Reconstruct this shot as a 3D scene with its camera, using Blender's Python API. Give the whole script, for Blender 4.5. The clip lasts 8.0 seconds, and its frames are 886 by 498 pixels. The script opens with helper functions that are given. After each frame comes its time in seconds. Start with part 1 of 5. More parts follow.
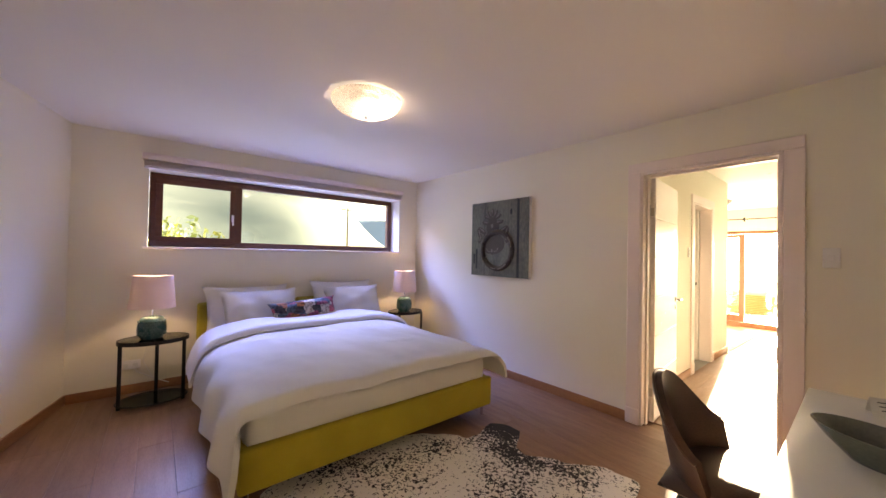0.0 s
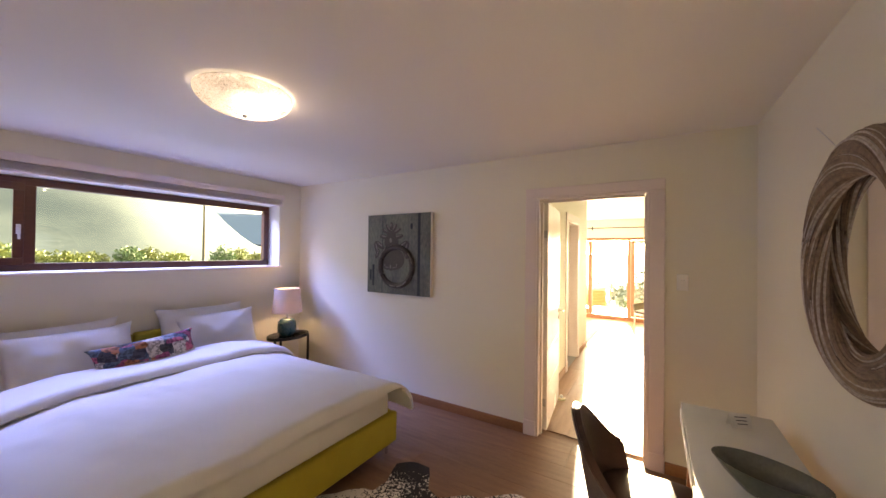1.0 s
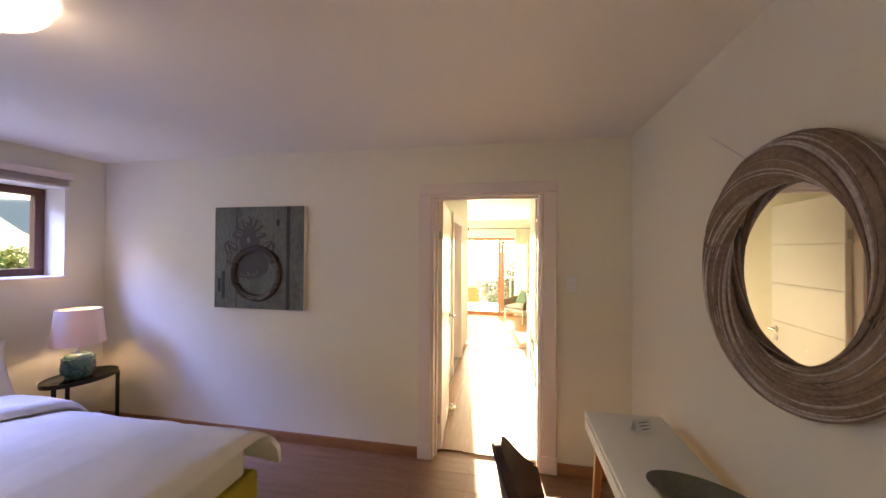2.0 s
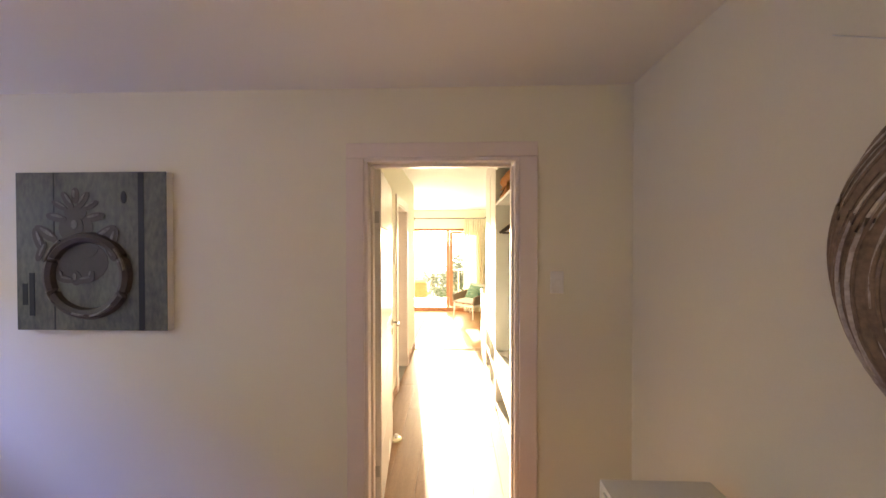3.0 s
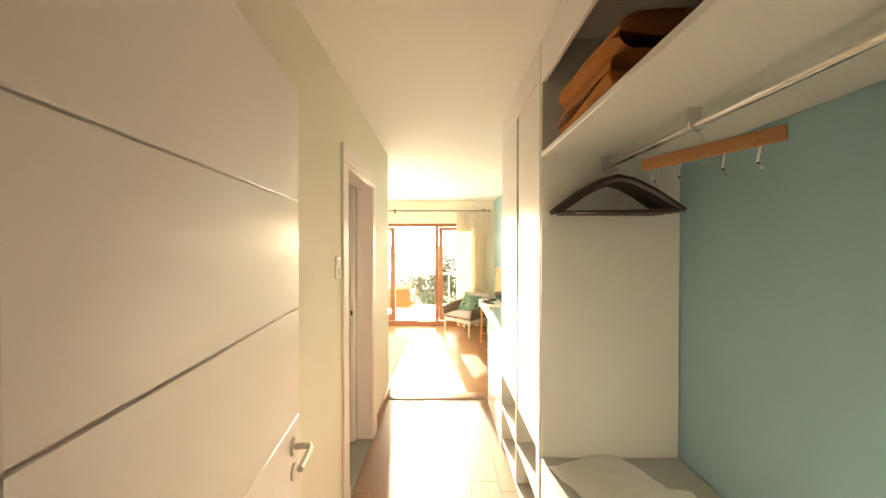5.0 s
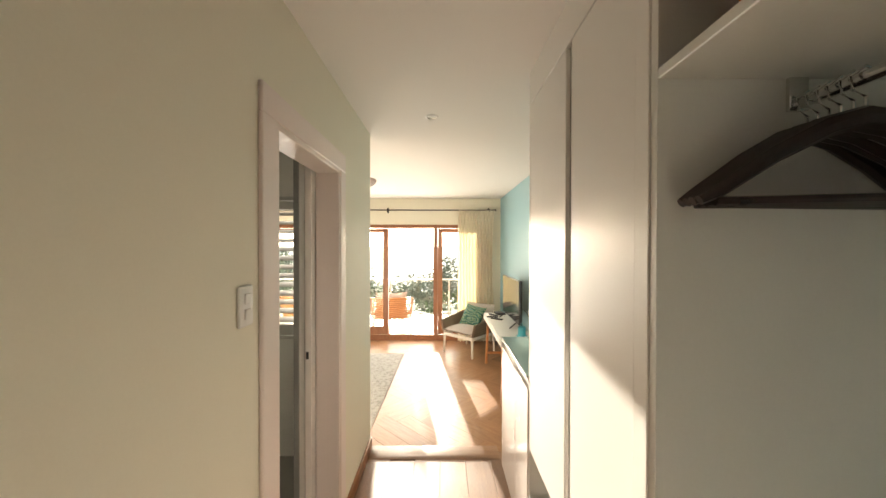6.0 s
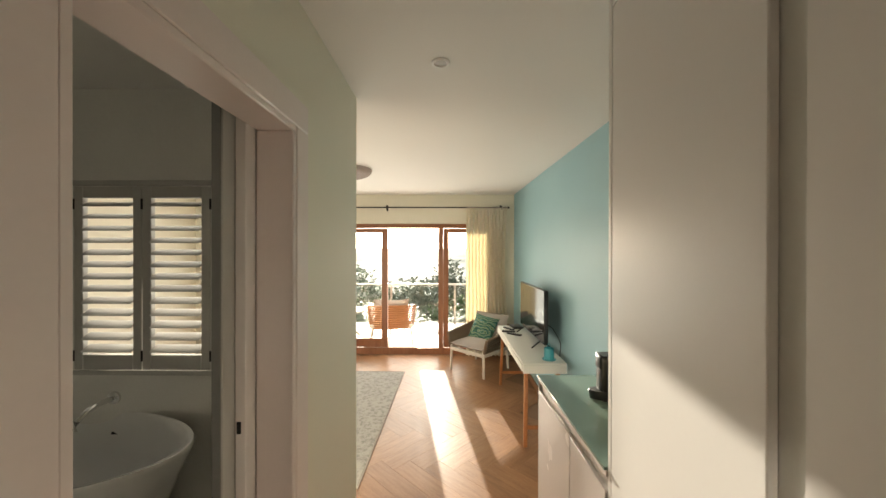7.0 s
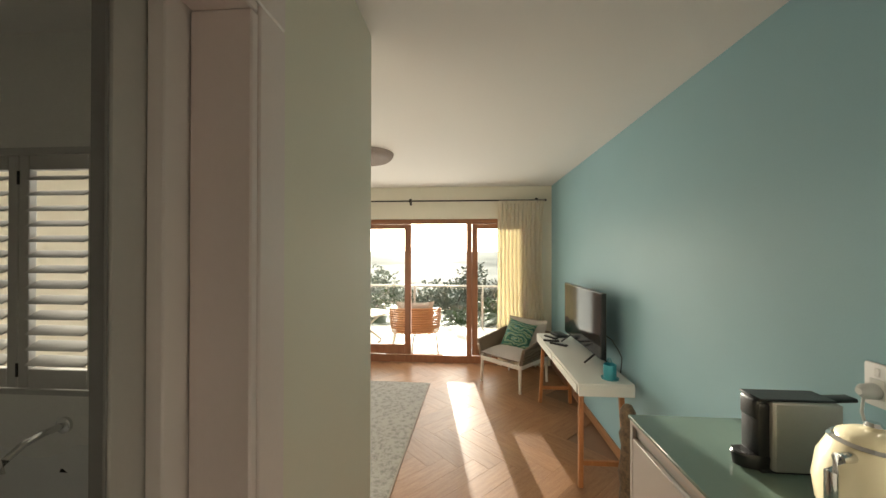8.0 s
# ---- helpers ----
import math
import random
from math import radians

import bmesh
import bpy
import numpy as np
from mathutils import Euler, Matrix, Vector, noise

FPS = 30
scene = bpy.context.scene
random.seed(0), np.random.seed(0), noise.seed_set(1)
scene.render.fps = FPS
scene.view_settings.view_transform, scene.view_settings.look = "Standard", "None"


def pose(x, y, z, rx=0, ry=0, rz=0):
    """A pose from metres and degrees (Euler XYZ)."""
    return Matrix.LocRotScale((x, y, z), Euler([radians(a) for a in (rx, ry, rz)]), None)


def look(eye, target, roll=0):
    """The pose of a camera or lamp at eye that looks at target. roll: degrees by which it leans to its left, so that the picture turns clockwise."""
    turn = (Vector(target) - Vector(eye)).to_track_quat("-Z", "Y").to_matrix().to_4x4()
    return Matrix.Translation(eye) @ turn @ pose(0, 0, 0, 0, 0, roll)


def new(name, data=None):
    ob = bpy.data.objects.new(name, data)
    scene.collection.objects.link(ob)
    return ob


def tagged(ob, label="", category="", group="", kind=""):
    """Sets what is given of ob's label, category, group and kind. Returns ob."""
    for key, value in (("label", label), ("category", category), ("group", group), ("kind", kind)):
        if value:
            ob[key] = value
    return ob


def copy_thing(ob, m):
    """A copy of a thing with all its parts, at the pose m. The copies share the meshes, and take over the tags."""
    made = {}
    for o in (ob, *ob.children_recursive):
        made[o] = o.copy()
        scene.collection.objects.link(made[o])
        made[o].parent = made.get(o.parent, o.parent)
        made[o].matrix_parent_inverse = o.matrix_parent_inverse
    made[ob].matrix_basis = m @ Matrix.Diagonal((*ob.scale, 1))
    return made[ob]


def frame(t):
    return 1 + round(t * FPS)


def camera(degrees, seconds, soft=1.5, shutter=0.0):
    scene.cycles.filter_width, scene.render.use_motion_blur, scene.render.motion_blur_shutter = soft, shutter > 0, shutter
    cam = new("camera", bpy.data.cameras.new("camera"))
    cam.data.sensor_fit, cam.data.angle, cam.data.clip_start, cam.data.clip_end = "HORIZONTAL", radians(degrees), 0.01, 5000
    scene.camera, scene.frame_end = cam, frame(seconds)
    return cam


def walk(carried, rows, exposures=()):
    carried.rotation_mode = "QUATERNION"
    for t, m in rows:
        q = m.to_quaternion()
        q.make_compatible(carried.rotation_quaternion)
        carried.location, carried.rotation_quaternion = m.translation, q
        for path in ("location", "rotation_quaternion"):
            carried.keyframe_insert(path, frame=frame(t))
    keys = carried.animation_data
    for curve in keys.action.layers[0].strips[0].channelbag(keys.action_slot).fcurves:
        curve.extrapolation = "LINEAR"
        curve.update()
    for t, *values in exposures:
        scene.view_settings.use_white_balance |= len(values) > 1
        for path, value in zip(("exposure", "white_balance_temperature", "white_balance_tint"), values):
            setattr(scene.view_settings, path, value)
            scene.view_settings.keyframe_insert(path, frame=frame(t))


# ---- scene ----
cam = camera(103.8, 8.0)
PATH = [
    (0, (0.021, 0.16, 1.379), (1.291, 1.705, 1.408), 1.1),
    (0.5, (0.057, 0.283, 1.475), (1.533, 1.632, 1.501), 1.0),
    (1, (0.079, 0.464, 1.596), (1.788, 1.503, 1.615), 0.7),
    (1.5, (0.213, 0.667, 1.63), (2.088, 1.363, 1.643), 0.7),
    (2, (0.433, 0.736, 1.63), (2.397, 1.115, 1.648), 0.4),
    (2.2, (0.59, 0.738, 1.622), (2.568, 1.033, 1.63), 0.1),
    (3.3, (1.44, 0.866, 1.592), (3.44, 0.886, 1.577), 0.1),
    (3.5, (1.607, 0.862, 1.583), (3.607, 0.863, 1.577), 0.1),
    (4, (2.046, 0.873, 1.587), (4.046, 0.856, 1.577), -0.2),
    (4.5, (2.485, 0.92, 1.577), (4.485, 0.904, 1.566), -0.2),
    (4.7, (2.678, 0.909, 1.562), (4.677, 0.906, 1.54), -0.1),
    (5.8, (3.675, 0.914, 1.634), (5.675, 0.906, 1.616), 0.1),
    (6, (3.841, 0.902, 1.632), (5.841, 0.897, 1.616), 0.1),
    (6.5, (4.256, 0.908, 1.625), (6.256, 0.91, 1.61), 0.1),
    (7, (4.577, 0.951, 1.633), (6.577, 0.964, 1.628), 0.1),
    (7.5, (4.885, 0.975, 1.603), (6.885, 1.002, 1.608), 0.2),
    (8, (5.112, 1.046, 1.556), (7.107, 1.189, 1.566), 0.1),
]
walk(cam, [(t, look(eye, target, roll)) for t, eye, target, roll in PATH], [(0.0, 3.88, 9600, 9), (2.0, 3.66, 9600, 8), (3.5, 3.78, 9400, 9), (4.5, 3.48, 9300, 10), (5.8, 2.65, 7300, 10), (6.5, 2.0, 7000, 9), (7.0, 1.78, 7000, 8), (8.0, 1.4, 6800, 6)])

# ---- world, sun, lamps ----
SUN = Vector((1.0, 0.13, 0.122)).normalized()
world = bpy.data.worlds.new("world")
scene.world = world
world.use_nodes = True
wn = world.node_tree
sky = wn.nodes.new("ShaderNodeTexSky")
sky.sky_type, sky.sun_disc = "NISHITA", False
sky.sun_elevation = math.asin(SUN.z)
sky.sun_rotation = math.atan2(SUN.x, SUN.y)
wn.nodes["Background"].inputs[1].default_value = 0.12
pale = wn.nodes.new("ShaderNodeHueSaturation")
pale.inputs["Saturation"].default_value = 0.45
wn.links.new(sky.outputs[0], pale.inputs["Color"])
wn.links.new(pale.outputs[0], wn.nodes["Background"].inputs[0])


def lamp(name, kind, energy, m, color=(1, 1, 1), size=0.1, size_y=0.0):
    data = bpy.data.lights.new(name, kind)
    data.energy, data.color = energy, color
    if kind == "AREA":
        data.size = size
        if size_y:
            data.shape, data.size_y = "RECTANGLE", size_y
    elif kind == "POINT":
        data.shadow_soft_size = size
    else:
        data.angle = size
    ob = new(name, data)
    ob.matrix_world = m
    return ob


XP_BATH = 6.56
lamp("sun", "SUN", 5.0, look(SUN * 30, (0, 0, 0)), (1.0, 0.93, 0.82), radians(0.6))
lamp("skylight_terrace", "AREA", 28, look((10.56, 2.5, 0.95), (0, 2.5, 0.6)), (1.0, 0.95, 0.88), 3.6, 1.9)
lamp("skylight_window", "AREA", 1.3, look((1.38, 4.93, 1.8), (1.38, 0, 0.6)), (0.40, 0.52, 1.0), 2.6, 0.7)
lamp("skylight_above_window", "AREA", 84.0, look((1.38, 6.3, 3.5), (1.38, 4.7, 1.8)), (0.20, 0.29, 1.0), 3.4, 1.2)
# Added fill lamp on the living-room side of the shutters; brightens the bathroom.
lamp("fill_bathroom", "AREA", 1.8, look((XP_BATH + 0.1, 2.66, 1.46), (0, 2.66, 1.2)), (1.0, 0.97, 0.92), 1.5, 0.98)
WARM = (1.0, 0.76, 0.55)
lamp("bulb_ceiling", "POINT", 0.76, pose(1.235, 2.42, 2.385), (1.0, 0.92, 0.86), 0.035)
lamp("bulb_bedside_a", "POINT", 0.32, pose(0.0, 4.25, 0.97), WARM, 0.03)
lamp("bulb_bedside_b", "POINT", 0.32, pose(2.72, 4.28, 0.97), WARM, 0.03)


# ---- materials ----
def mat(name, base, rough=0.5, metal=0.0, second=None, scale=6.0, fine=80.0, bump=0.1, stretch=(1, 1, 1), spread=0.12, per=0.0, spec=0.5,
        coat=0.0, alpha_glass=False, rough_var=0.08):
    """Principled with colour that varies at two scales, a fine relief, and a tint for each piece."""
    m = bpy.data.materials.new(name)
    m.use_nodes = True
    n, l = m.node_tree.nodes, m.node_tree.links
    p = n["Principled BSDF"]
    co = n.new("ShaderNodeTexCoord")
    mp = n.new("ShaderNodeMapping")
    mp.inputs["Scale"].default_value = stretch
    l.new(co.outputs["Object"], mp.inputs["Vector"])
    big, small = n.new("ShaderNodeTexNoise"), n.new("ShaderNodeTexNoise")
    big.inputs["Scale"].default_value, small.inputs["Scale"].default_value = scale, fine
    big.inputs["Detail"].default_value, small.inputs["Detail"].default_value = 5, 4
    vec = mp.outputs[0]
    if per:
        info, add = n.new("ShaderNodeObjectInfo"), n.new("ShaderNodeVectorMath")
        add.operation = "ADD"
        mul = n.new("ShaderNodeMath")
        mul.operation, mul.inputs[1].default_value = "MULTIPLY", 37.0
        l.new(info.outputs["Random"], mul.inputs[0])
        l.new(mp.outputs[0], add.inputs[0])
        l.new(mul.outputs[0], add.inputs[1])
        vec = add.outputs[0]
    l.new(vec, big.inputs["Vector"])
    l.new(vec, small.inputs["Vector"])
    ramp = n.new("ShaderNodeMix")
    ramp.data_type = "RGBA"
    a = Vector(base)
    b = Vector(second) if second else a * (1 - spread)
    ramp.inputs[6].default_value, ramp.inputs[7].default_value = (*a, 1), (*b, 1)
    mm = n.new("ShaderNodeMath")
    mm.operation = "MULTIPLY_ADD"
    mm.inputs[1].default_value, mm.inputs[2].default_value = 0.5, 0.0
    half = n.new("ShaderNodeMath")
    half.operation, half.inputs[1].default_value = "MULTIPLY", 0.5
    l.new(small.outputs["Fac"], half.inputs[0])
    l.new(big.outputs["Fac"], mm.inputs[0])
    l.new(half.outputs[0], mm.inputs[2])
    st = n.new("ShaderNodeMapRange")
    st.inputs[1].default_value, st.inputs[2].default_value = 0.32, 0.68
    l.new(mm.outputs[0], st.inputs[0])
    l.new(st.outputs[0], ramp.inputs[0])
    out = ramp.outputs[2]
    if per:
        hs = n.new("ShaderNodeHueSaturation")
        mr = n.new("ShaderNodeMapRange")
        mr.inputs[3].default_value, mr.inputs[4].default_value = 1 - per, 1 + per
        l.new(info.outputs["Random"], mr.inputs[0])
        l.new(mr.outputs[0], hs.inputs["Value"])
        l.new(out, hs.inputs["Color"])
        out = hs.outputs[0]
    l.new(out, p.inputs["Base Color"])
    rr = n.new("ShaderNodeMapRange")
    rr.inputs[3].default_value, rr.inputs[4].default_value = max(0.02, rough - rough_var), min(1, rough + rough_var)
    l.new(big.outputs["Fac"], rr.inputs[0])
    l.new(rr.outputs[0], p.inputs["Roughness"])
    p.inputs["Metallic"].default_value = metal
    p.inputs["Coat Weight"].default_value = coat
    p.inputs["Specular IOR Level"].default_value = spec
    p.inputs["Coat Roughness"].default_value = 0.15
    if bump:
        bp = n.new("ShaderNodeBump")
        bp.inputs["Strength"].default_value, bp.inputs["Distance"].default_value = bump, 0.004
        l.new(small.outputs["Fac"], bp.inputs["Height"])
        l.new(bp.outputs[0], p.inputs["Normal"])
    return m


def glass_mat(name, color, rough=0.0, thin=True):
    m = bpy.data.materials.new(name)
    m.use_nodes = True
    n, l = m.node_tree.nodes, m.node_tree.links
    if thin:
        n.remove(n["Principled BSDF"])
        tr, gl, mx, fr = (n.new("ShaderNodeBsdf" + k) if k != "Mix" else n.new("ShaderNodeMixShader") for k in ("Transparent", "Glossy", "Mix", "Refraction"))
        n.remove(fr)
        fr = n.new("ShaderNodeFresnel")
        fr.inputs[0].default_value = 1.35
        tr.inputs[0].default_value = (*color, 1)
        gl.inputs["Roughness"].default_value = rough
        l.new(fr.outputs[0], mx.inputs[0])
        l.new(tr.outputs[0], mx.inputs[1])
        l.new(gl.outputs[0], mx.inputs[2])
        l.new(mx.outputs[0], n["Material Output"].inputs[0])
    else:
        p = n["Principled BSDF"]
        p.inputs["Base Color"].default_value = (*color, 1)
        p.inputs["Transmission Weight"].default_value = 1
        p.inputs["Roughness"].default_value = rough
    return m


WALL = mat("cream_wall_paint", (0.80, 0.765, 0.645), 0.6, scale=1.2, fine=140, bump=0.06, spread=0.035)
CEIL = mat("white_ceiling_paint", (0.80, 0.785, 0.76), 0.75, scale=0.8, fine=160, bump=0.05, spread=0.03)
BLUE = mat("blue_wall_paint", (0.30, 0.50, 0.56), 0.55, scale=1.5, fine=150, bump=0.06, spread=0.05)
TRIM = mat("white_trim_paint", (0.80, 0.705, 0.67), 0.3, scale=3, fine=60, bump=0.03, spread=0.03, rough_var=0.015)
DOORW = mat("white_door_paint", (0.82, 0.78, 0.75), 0.27, scale=3, fine=60, bump=0.02, spread=0.015, rough_var=0.012)
SKIRT = mat("oak_skirting", (0.40, 0.19, 0.085), 0.4, second=(0.27, 0.12, 0.05), scale=4, fine=40, bump=0.1, stretch=(1, 1, 6))
PLANK = mat("oak_plank", (0.32, 0.175, 0.10), 0.40, second=(0.21, 0.108, 0.058), scale=3.0, fine=30, bump=0.12, stretch=(9, 1, 9), per=0.12, spec=0.55)
PARQ = mat("oak_parquet", (0.38, 0.20, 0.10), 0.34, second=(0.24, 0.115, 0.055), scale=4.0, fine=34, bump=0.12, stretch=(1.2, 10, 10), per=0.10, spec=0.4)
JOINT = mat("dark_joint", (0.25, 0.14, 0.08), 0.5)
WINWOOD = mat("dark_red_wood", (0.12, 0.038, 0.016), 0.35, second=(0.07, 0.02, 0.01), scale=5, fine=50, stretch=(1, 4, 6), bump=0.08)
DOORWOOD = mat("meranti_wood", (0.36, 0.155, 0.075), 0.4, second=(0.24, 0.09, 0.04), scale=5, fine=50, stretch=(5, 5, 0.6), bump=0.08)
CUPB = mat("white_lacquer", (0.76, 0.74, 0.71), 0.36, scale=2, fine=90, bump=0.015, spread=0.015, rough_var=0.012)
SHELFG = mat("grey_green_melamine", (0.44, 0.46, 0.42), 0.5, scale=3, fine=120, bump=0.02, spread=0.04)
GREYM = mat("grey_melamine", (0.70, 0.70, 0.665), 0.38, scale=3, fine=120, bump=0.02, spread=0.04)
SHUT = mat("grey_shutter_paint", (0.52, 0.51, 0.48), 0.45, spread=0.05)
DARKG = mat("dark_grey", (0.22, 0.22, 0.21), 0.5, spread=0.05)
BATHW = mat("bathroom_plaster", (0.78, 0.77, 0.73), 0.6, scale=1.5, spread=0.06)
TILE = mat("bathroom_floor_tile", (0.34, 0.33, 0.31), 0.35, scale=2, spread=0.1)
CERAMIC = mat("white_ceramic", (0.80, 0.80, 0.79), 0.12, bump=0.0, spread=0.02)
CHROME = mat("chrome", (0.75, 0.75, 0.74), 0.16, 1.0, bump=0.0, spread=0.05)
SILVER = mat("silver_appliance_paint", (0.50, 0.49, 0.45), 0.42, 0.55, bump=0.02, spread=0.05)
STEEL = mat("brushed_steel", (0.55, 0.54, 0.52), 0.3, 1.0, stretch=(1, 1, 30), bump=0.05, spread=0.1)
BLACK = mat("black_metal", (0.02, 0.018, 0.017), 0.4, 0.4, spread=0.2)
PLAST = mat("black_plastic", (0.018, 0.018, 0.019), 0.35, spread=0.2)
WHITEP = mat("white_plastic", (0.80, 0.79, 0.77), 0.32, bump=0.0, spread=0.03)
MUSTARD = mat("mustard_felt", (0.40, 0.33, 0.035), 0.9, second=(0.31, 0.25, 0.025), scale=5, fine=260, bump=0.3)
LINEN = mat("white_linen", (0.65, 0.65, 0.655), 0.85, scale=5, fine=320, bump=0.25, spread=0.03)
SHADE = bpy.data.materials.new("pale_pink_shade")
TEAL = mat("teal_ceramic", (0.055, 0.14, 0.13), 0.28, second=(0.035, 0.10, 0.095), scale=14, fine=50, bump=0.3, coat=0.3)
LEATHER = mat("dark_brown_leather", (0.085, 0.047, 0.034), 0.34, second=(0.045, 0.024, 0.018), scale=7, fine=140, bump=0.35)
DESKW = mat("white_desk_top", (0.74, 0.74, 0.69), 0.62, spec=0.25, scale=2, fine=90, bump=0.02, spread=0.03)
BEECH = mat("orange_beech", (0.48, 0.20, 0.075), 0.42, second=(0.36, 0.14, 0.05), scale=5, fine=40, stretch=(8, 8, 0.8), bump=0.08)
BOWLM = mat("celadon_glaze", (0.14, 0.155, 0.12), 0.18, second=(0.10, 0.11, 0.085), scale=9, bump=0.03, coat=0.5)
PAPER = mat("white_paper", (0.82, 0.81, 0.79), 0.7, spread=0.04)
INK = mat("grey_ink", (0.12, 0.12, 0.13), 0.8)
ORANGE = mat("orange_fleece", (0.52, 0.20, 0.035), 0.95, second=(0.40, 0.13, 0.02), scale=10, fine=240, bump=0.5)
DARKWOOD = mat("dark_walnut", (0.025, 0.011, 0.009), 0.3, second=(0.015, 0.007, 0.006), scale=8, bump=0.04)
GREENGL = mat("green_backed_glass_top", (0.19, 0.265, 0.22), 0.08, bump=0.0, spread=0.04, coat=0.6)
CABW = mat("pale_pink_lacquer", (0.66, 0.60, 0.56), 0.25, bump=0.01, spread=0.03)
CREAMM = mat("cream_enamel", (0.70, 0.62, 0.42), 0.2, bump=0.0, spread=0.03, coat=0.4)
BRONZE = mat("carved_brown_stone", (0.20, 0.135, 0.075), 0.55, second=(0.045, 0.03, 0.018), scale=22, fine=70, bump=0.9)
CURT = bpy.data.materials.new("cream_curtain")
RATTAN = mat("grey_rattan", (0.26, 0.19, 0.13), 0.7, second=(0.16, 0.115, 0.08), scale=60, fine=150, bump=0.8, stretch=(1, 1, 3))
CANE = mat("honey_teak_slats", (0.42, 0.20, 0.08), 0.5, second=(0.30, 0.13, 0.05), scale=8, fine=60, stretch=(1, 8, 8))
TAUPE = mat("taupe_fabric", (0.42, 0.37, 0.33), 0.9, scale=8, fine=300, bump=0.3, spread=0.08)
WHITEWOOD = mat("white_washed_wood", (0.74, 0.70, 0.64), 0.5, spread=0.06, stretch=(6, 6, 1))
PAVE = mat("pale_terrace_tile", (0.62, 0.58, 0.52), 0.5, scale=3, fine=60, per=0.05, spread=0.1)
TEALP = mat("turquoise_enamel", (0.04, 0.32, 0.38), 0.3, spread=0.08)
LEAF = mat("green_leaf", (0.12, 0.18, 0.08), 0.5, second=(0.07, 0.12, 0.045), scale=5, per=0.2)
YLEAF = mat("yellow_green_leaf", (0.24, 0.24, 0.05), 0.55, second=(0.12, 0.16, 0.04), scale=4, per=0.2)
BARK = mat("weathered_pole_wood", (0.13, 0.11, 0.09), 0.8, second=(0.08, 0.065, 0.05), stretch=(5, 5, 0.4), bump=0.4)
PANE = glass_mat("clear_pane", (0.96, 0.98, 0.97))
SMOKE = glass_mat("table_glass", (0.62, 0.66, 0.64))
MIRROR = mat("silvered_mirror", (0.86, 0.86, 0.82), 0.015, 1.0, bump=0.0, spread=0.01, rough_var=0.0)
SCREEN = mat("tv_screen", (0.012, 0.012, 0.013), 0.08, bump=0.0, rough_var=0.01, spec=0.12)
STONE = mat("house_wall_plaster", (0.62, 0.57, 0.50), 0.8, spread=0.1)


def cloth_light(m, color, through_color, mixf):
    m.use_nodes = True
    n, l = m.node_tree.nodes, m.node_tree.links
    n.remove(n["Principled BSDF"])
    d, t, mx = n.new("ShaderNodeBsdfDiffuse"), n.new("ShaderNodeBsdfTranslucent"), n.new("ShaderNodeMixShader")
    co, wv, bp = n.new("ShaderNodeTexCoord"), n.new("ShaderNodeTexNoise"), n.new("ShaderNodeBump")
    wv.inputs["Scale"].default_value = 350
    bp.inputs["Strength"].default_value, bp.inputs["Distance"].default_value = 0.25, 0.002
    l.new(co.outputs["Object"], wv.inputs["Vector"])
    l.new(wv.outputs["Fac"], bp.inputs["Height"])
    l.new(bp.outputs[0], d.inputs["Normal"])
    d.inputs[0].default_value, t.inputs[0].default_value, mx.inputs[0].default_value = (*color, 1), (*through_color, 1), mixf
    l.new(d.outputs[0], mx.inputs[1])
    l.new(t.outputs[0], mx.inputs[2])
    l.new(mx.outputs[0], n["Material Output"].inputs[0])


cloth_light(SHADE, (0.76, 0.67, 0.63), (0.74, 0.60, 0.52), 0.16)
cloth_light(CURT, (0.88, 0.84, 0.74), (0.88, 0.82, 0.66), 0.4)


# ---- mesh helpers ----
def box(x0, y0, z0, x1, y1, z1, bev=0.0, seg=1):
    bm = bmesh.new()
    bmesh.ops.create_cube(bm, size=1)
    bmesh.ops.scale(bm, vec=(x1 - x0, y1 - y0, z1 - z0), verts=bm.verts)
    bmesh.ops.translate(bm, vec=((x0 + x1) / 2, (y0 + y1) / 2, (z0 + z1) / 2), verts=bm.verts)
    if bev:
        bmesh.ops.bevel(bm, geom=bm.edges[:], offset=bev, segments=seg, affect="EDGES", profile=0.5)
    return bm


def merge(*bms):
    out = bmesh.new()
    for b in bms:
        me = bpy.data.meshes.new("tmp")
        b.to_mesh(me)
        b.free()
        out.from_mesh(me)
        bpy.data.meshes.remove(me)
    return out


def moved(bm, m):
    bmesh.ops.transform(bm, matrix=m, verts=bm.verts)
    return bm


def lathe(profile, segs=32, sx=1.0, sy=1.0):
    bm = bmesh.new()
    rings = []
    for r, z in profile:
        rings.append([bm.verts.new((r * sx * math.cos(a), r * sy * math.sin(a), z)) for a in (2 * math.pi * k / segs for k in range(segs))])
    for a, b in zip(rings, rings[1:]):
        for k in range(segs):
            bm.faces.new((a[k], a[(k + 1) % segs], b[(k + 1) % segs], b[k]))
    bmesh.ops.remove_doubles(bm, verts=bm.verts, dist=1e-5)
    bmesh.ops.recalc_face_normals(bm, faces=bm.faces)
    return bm


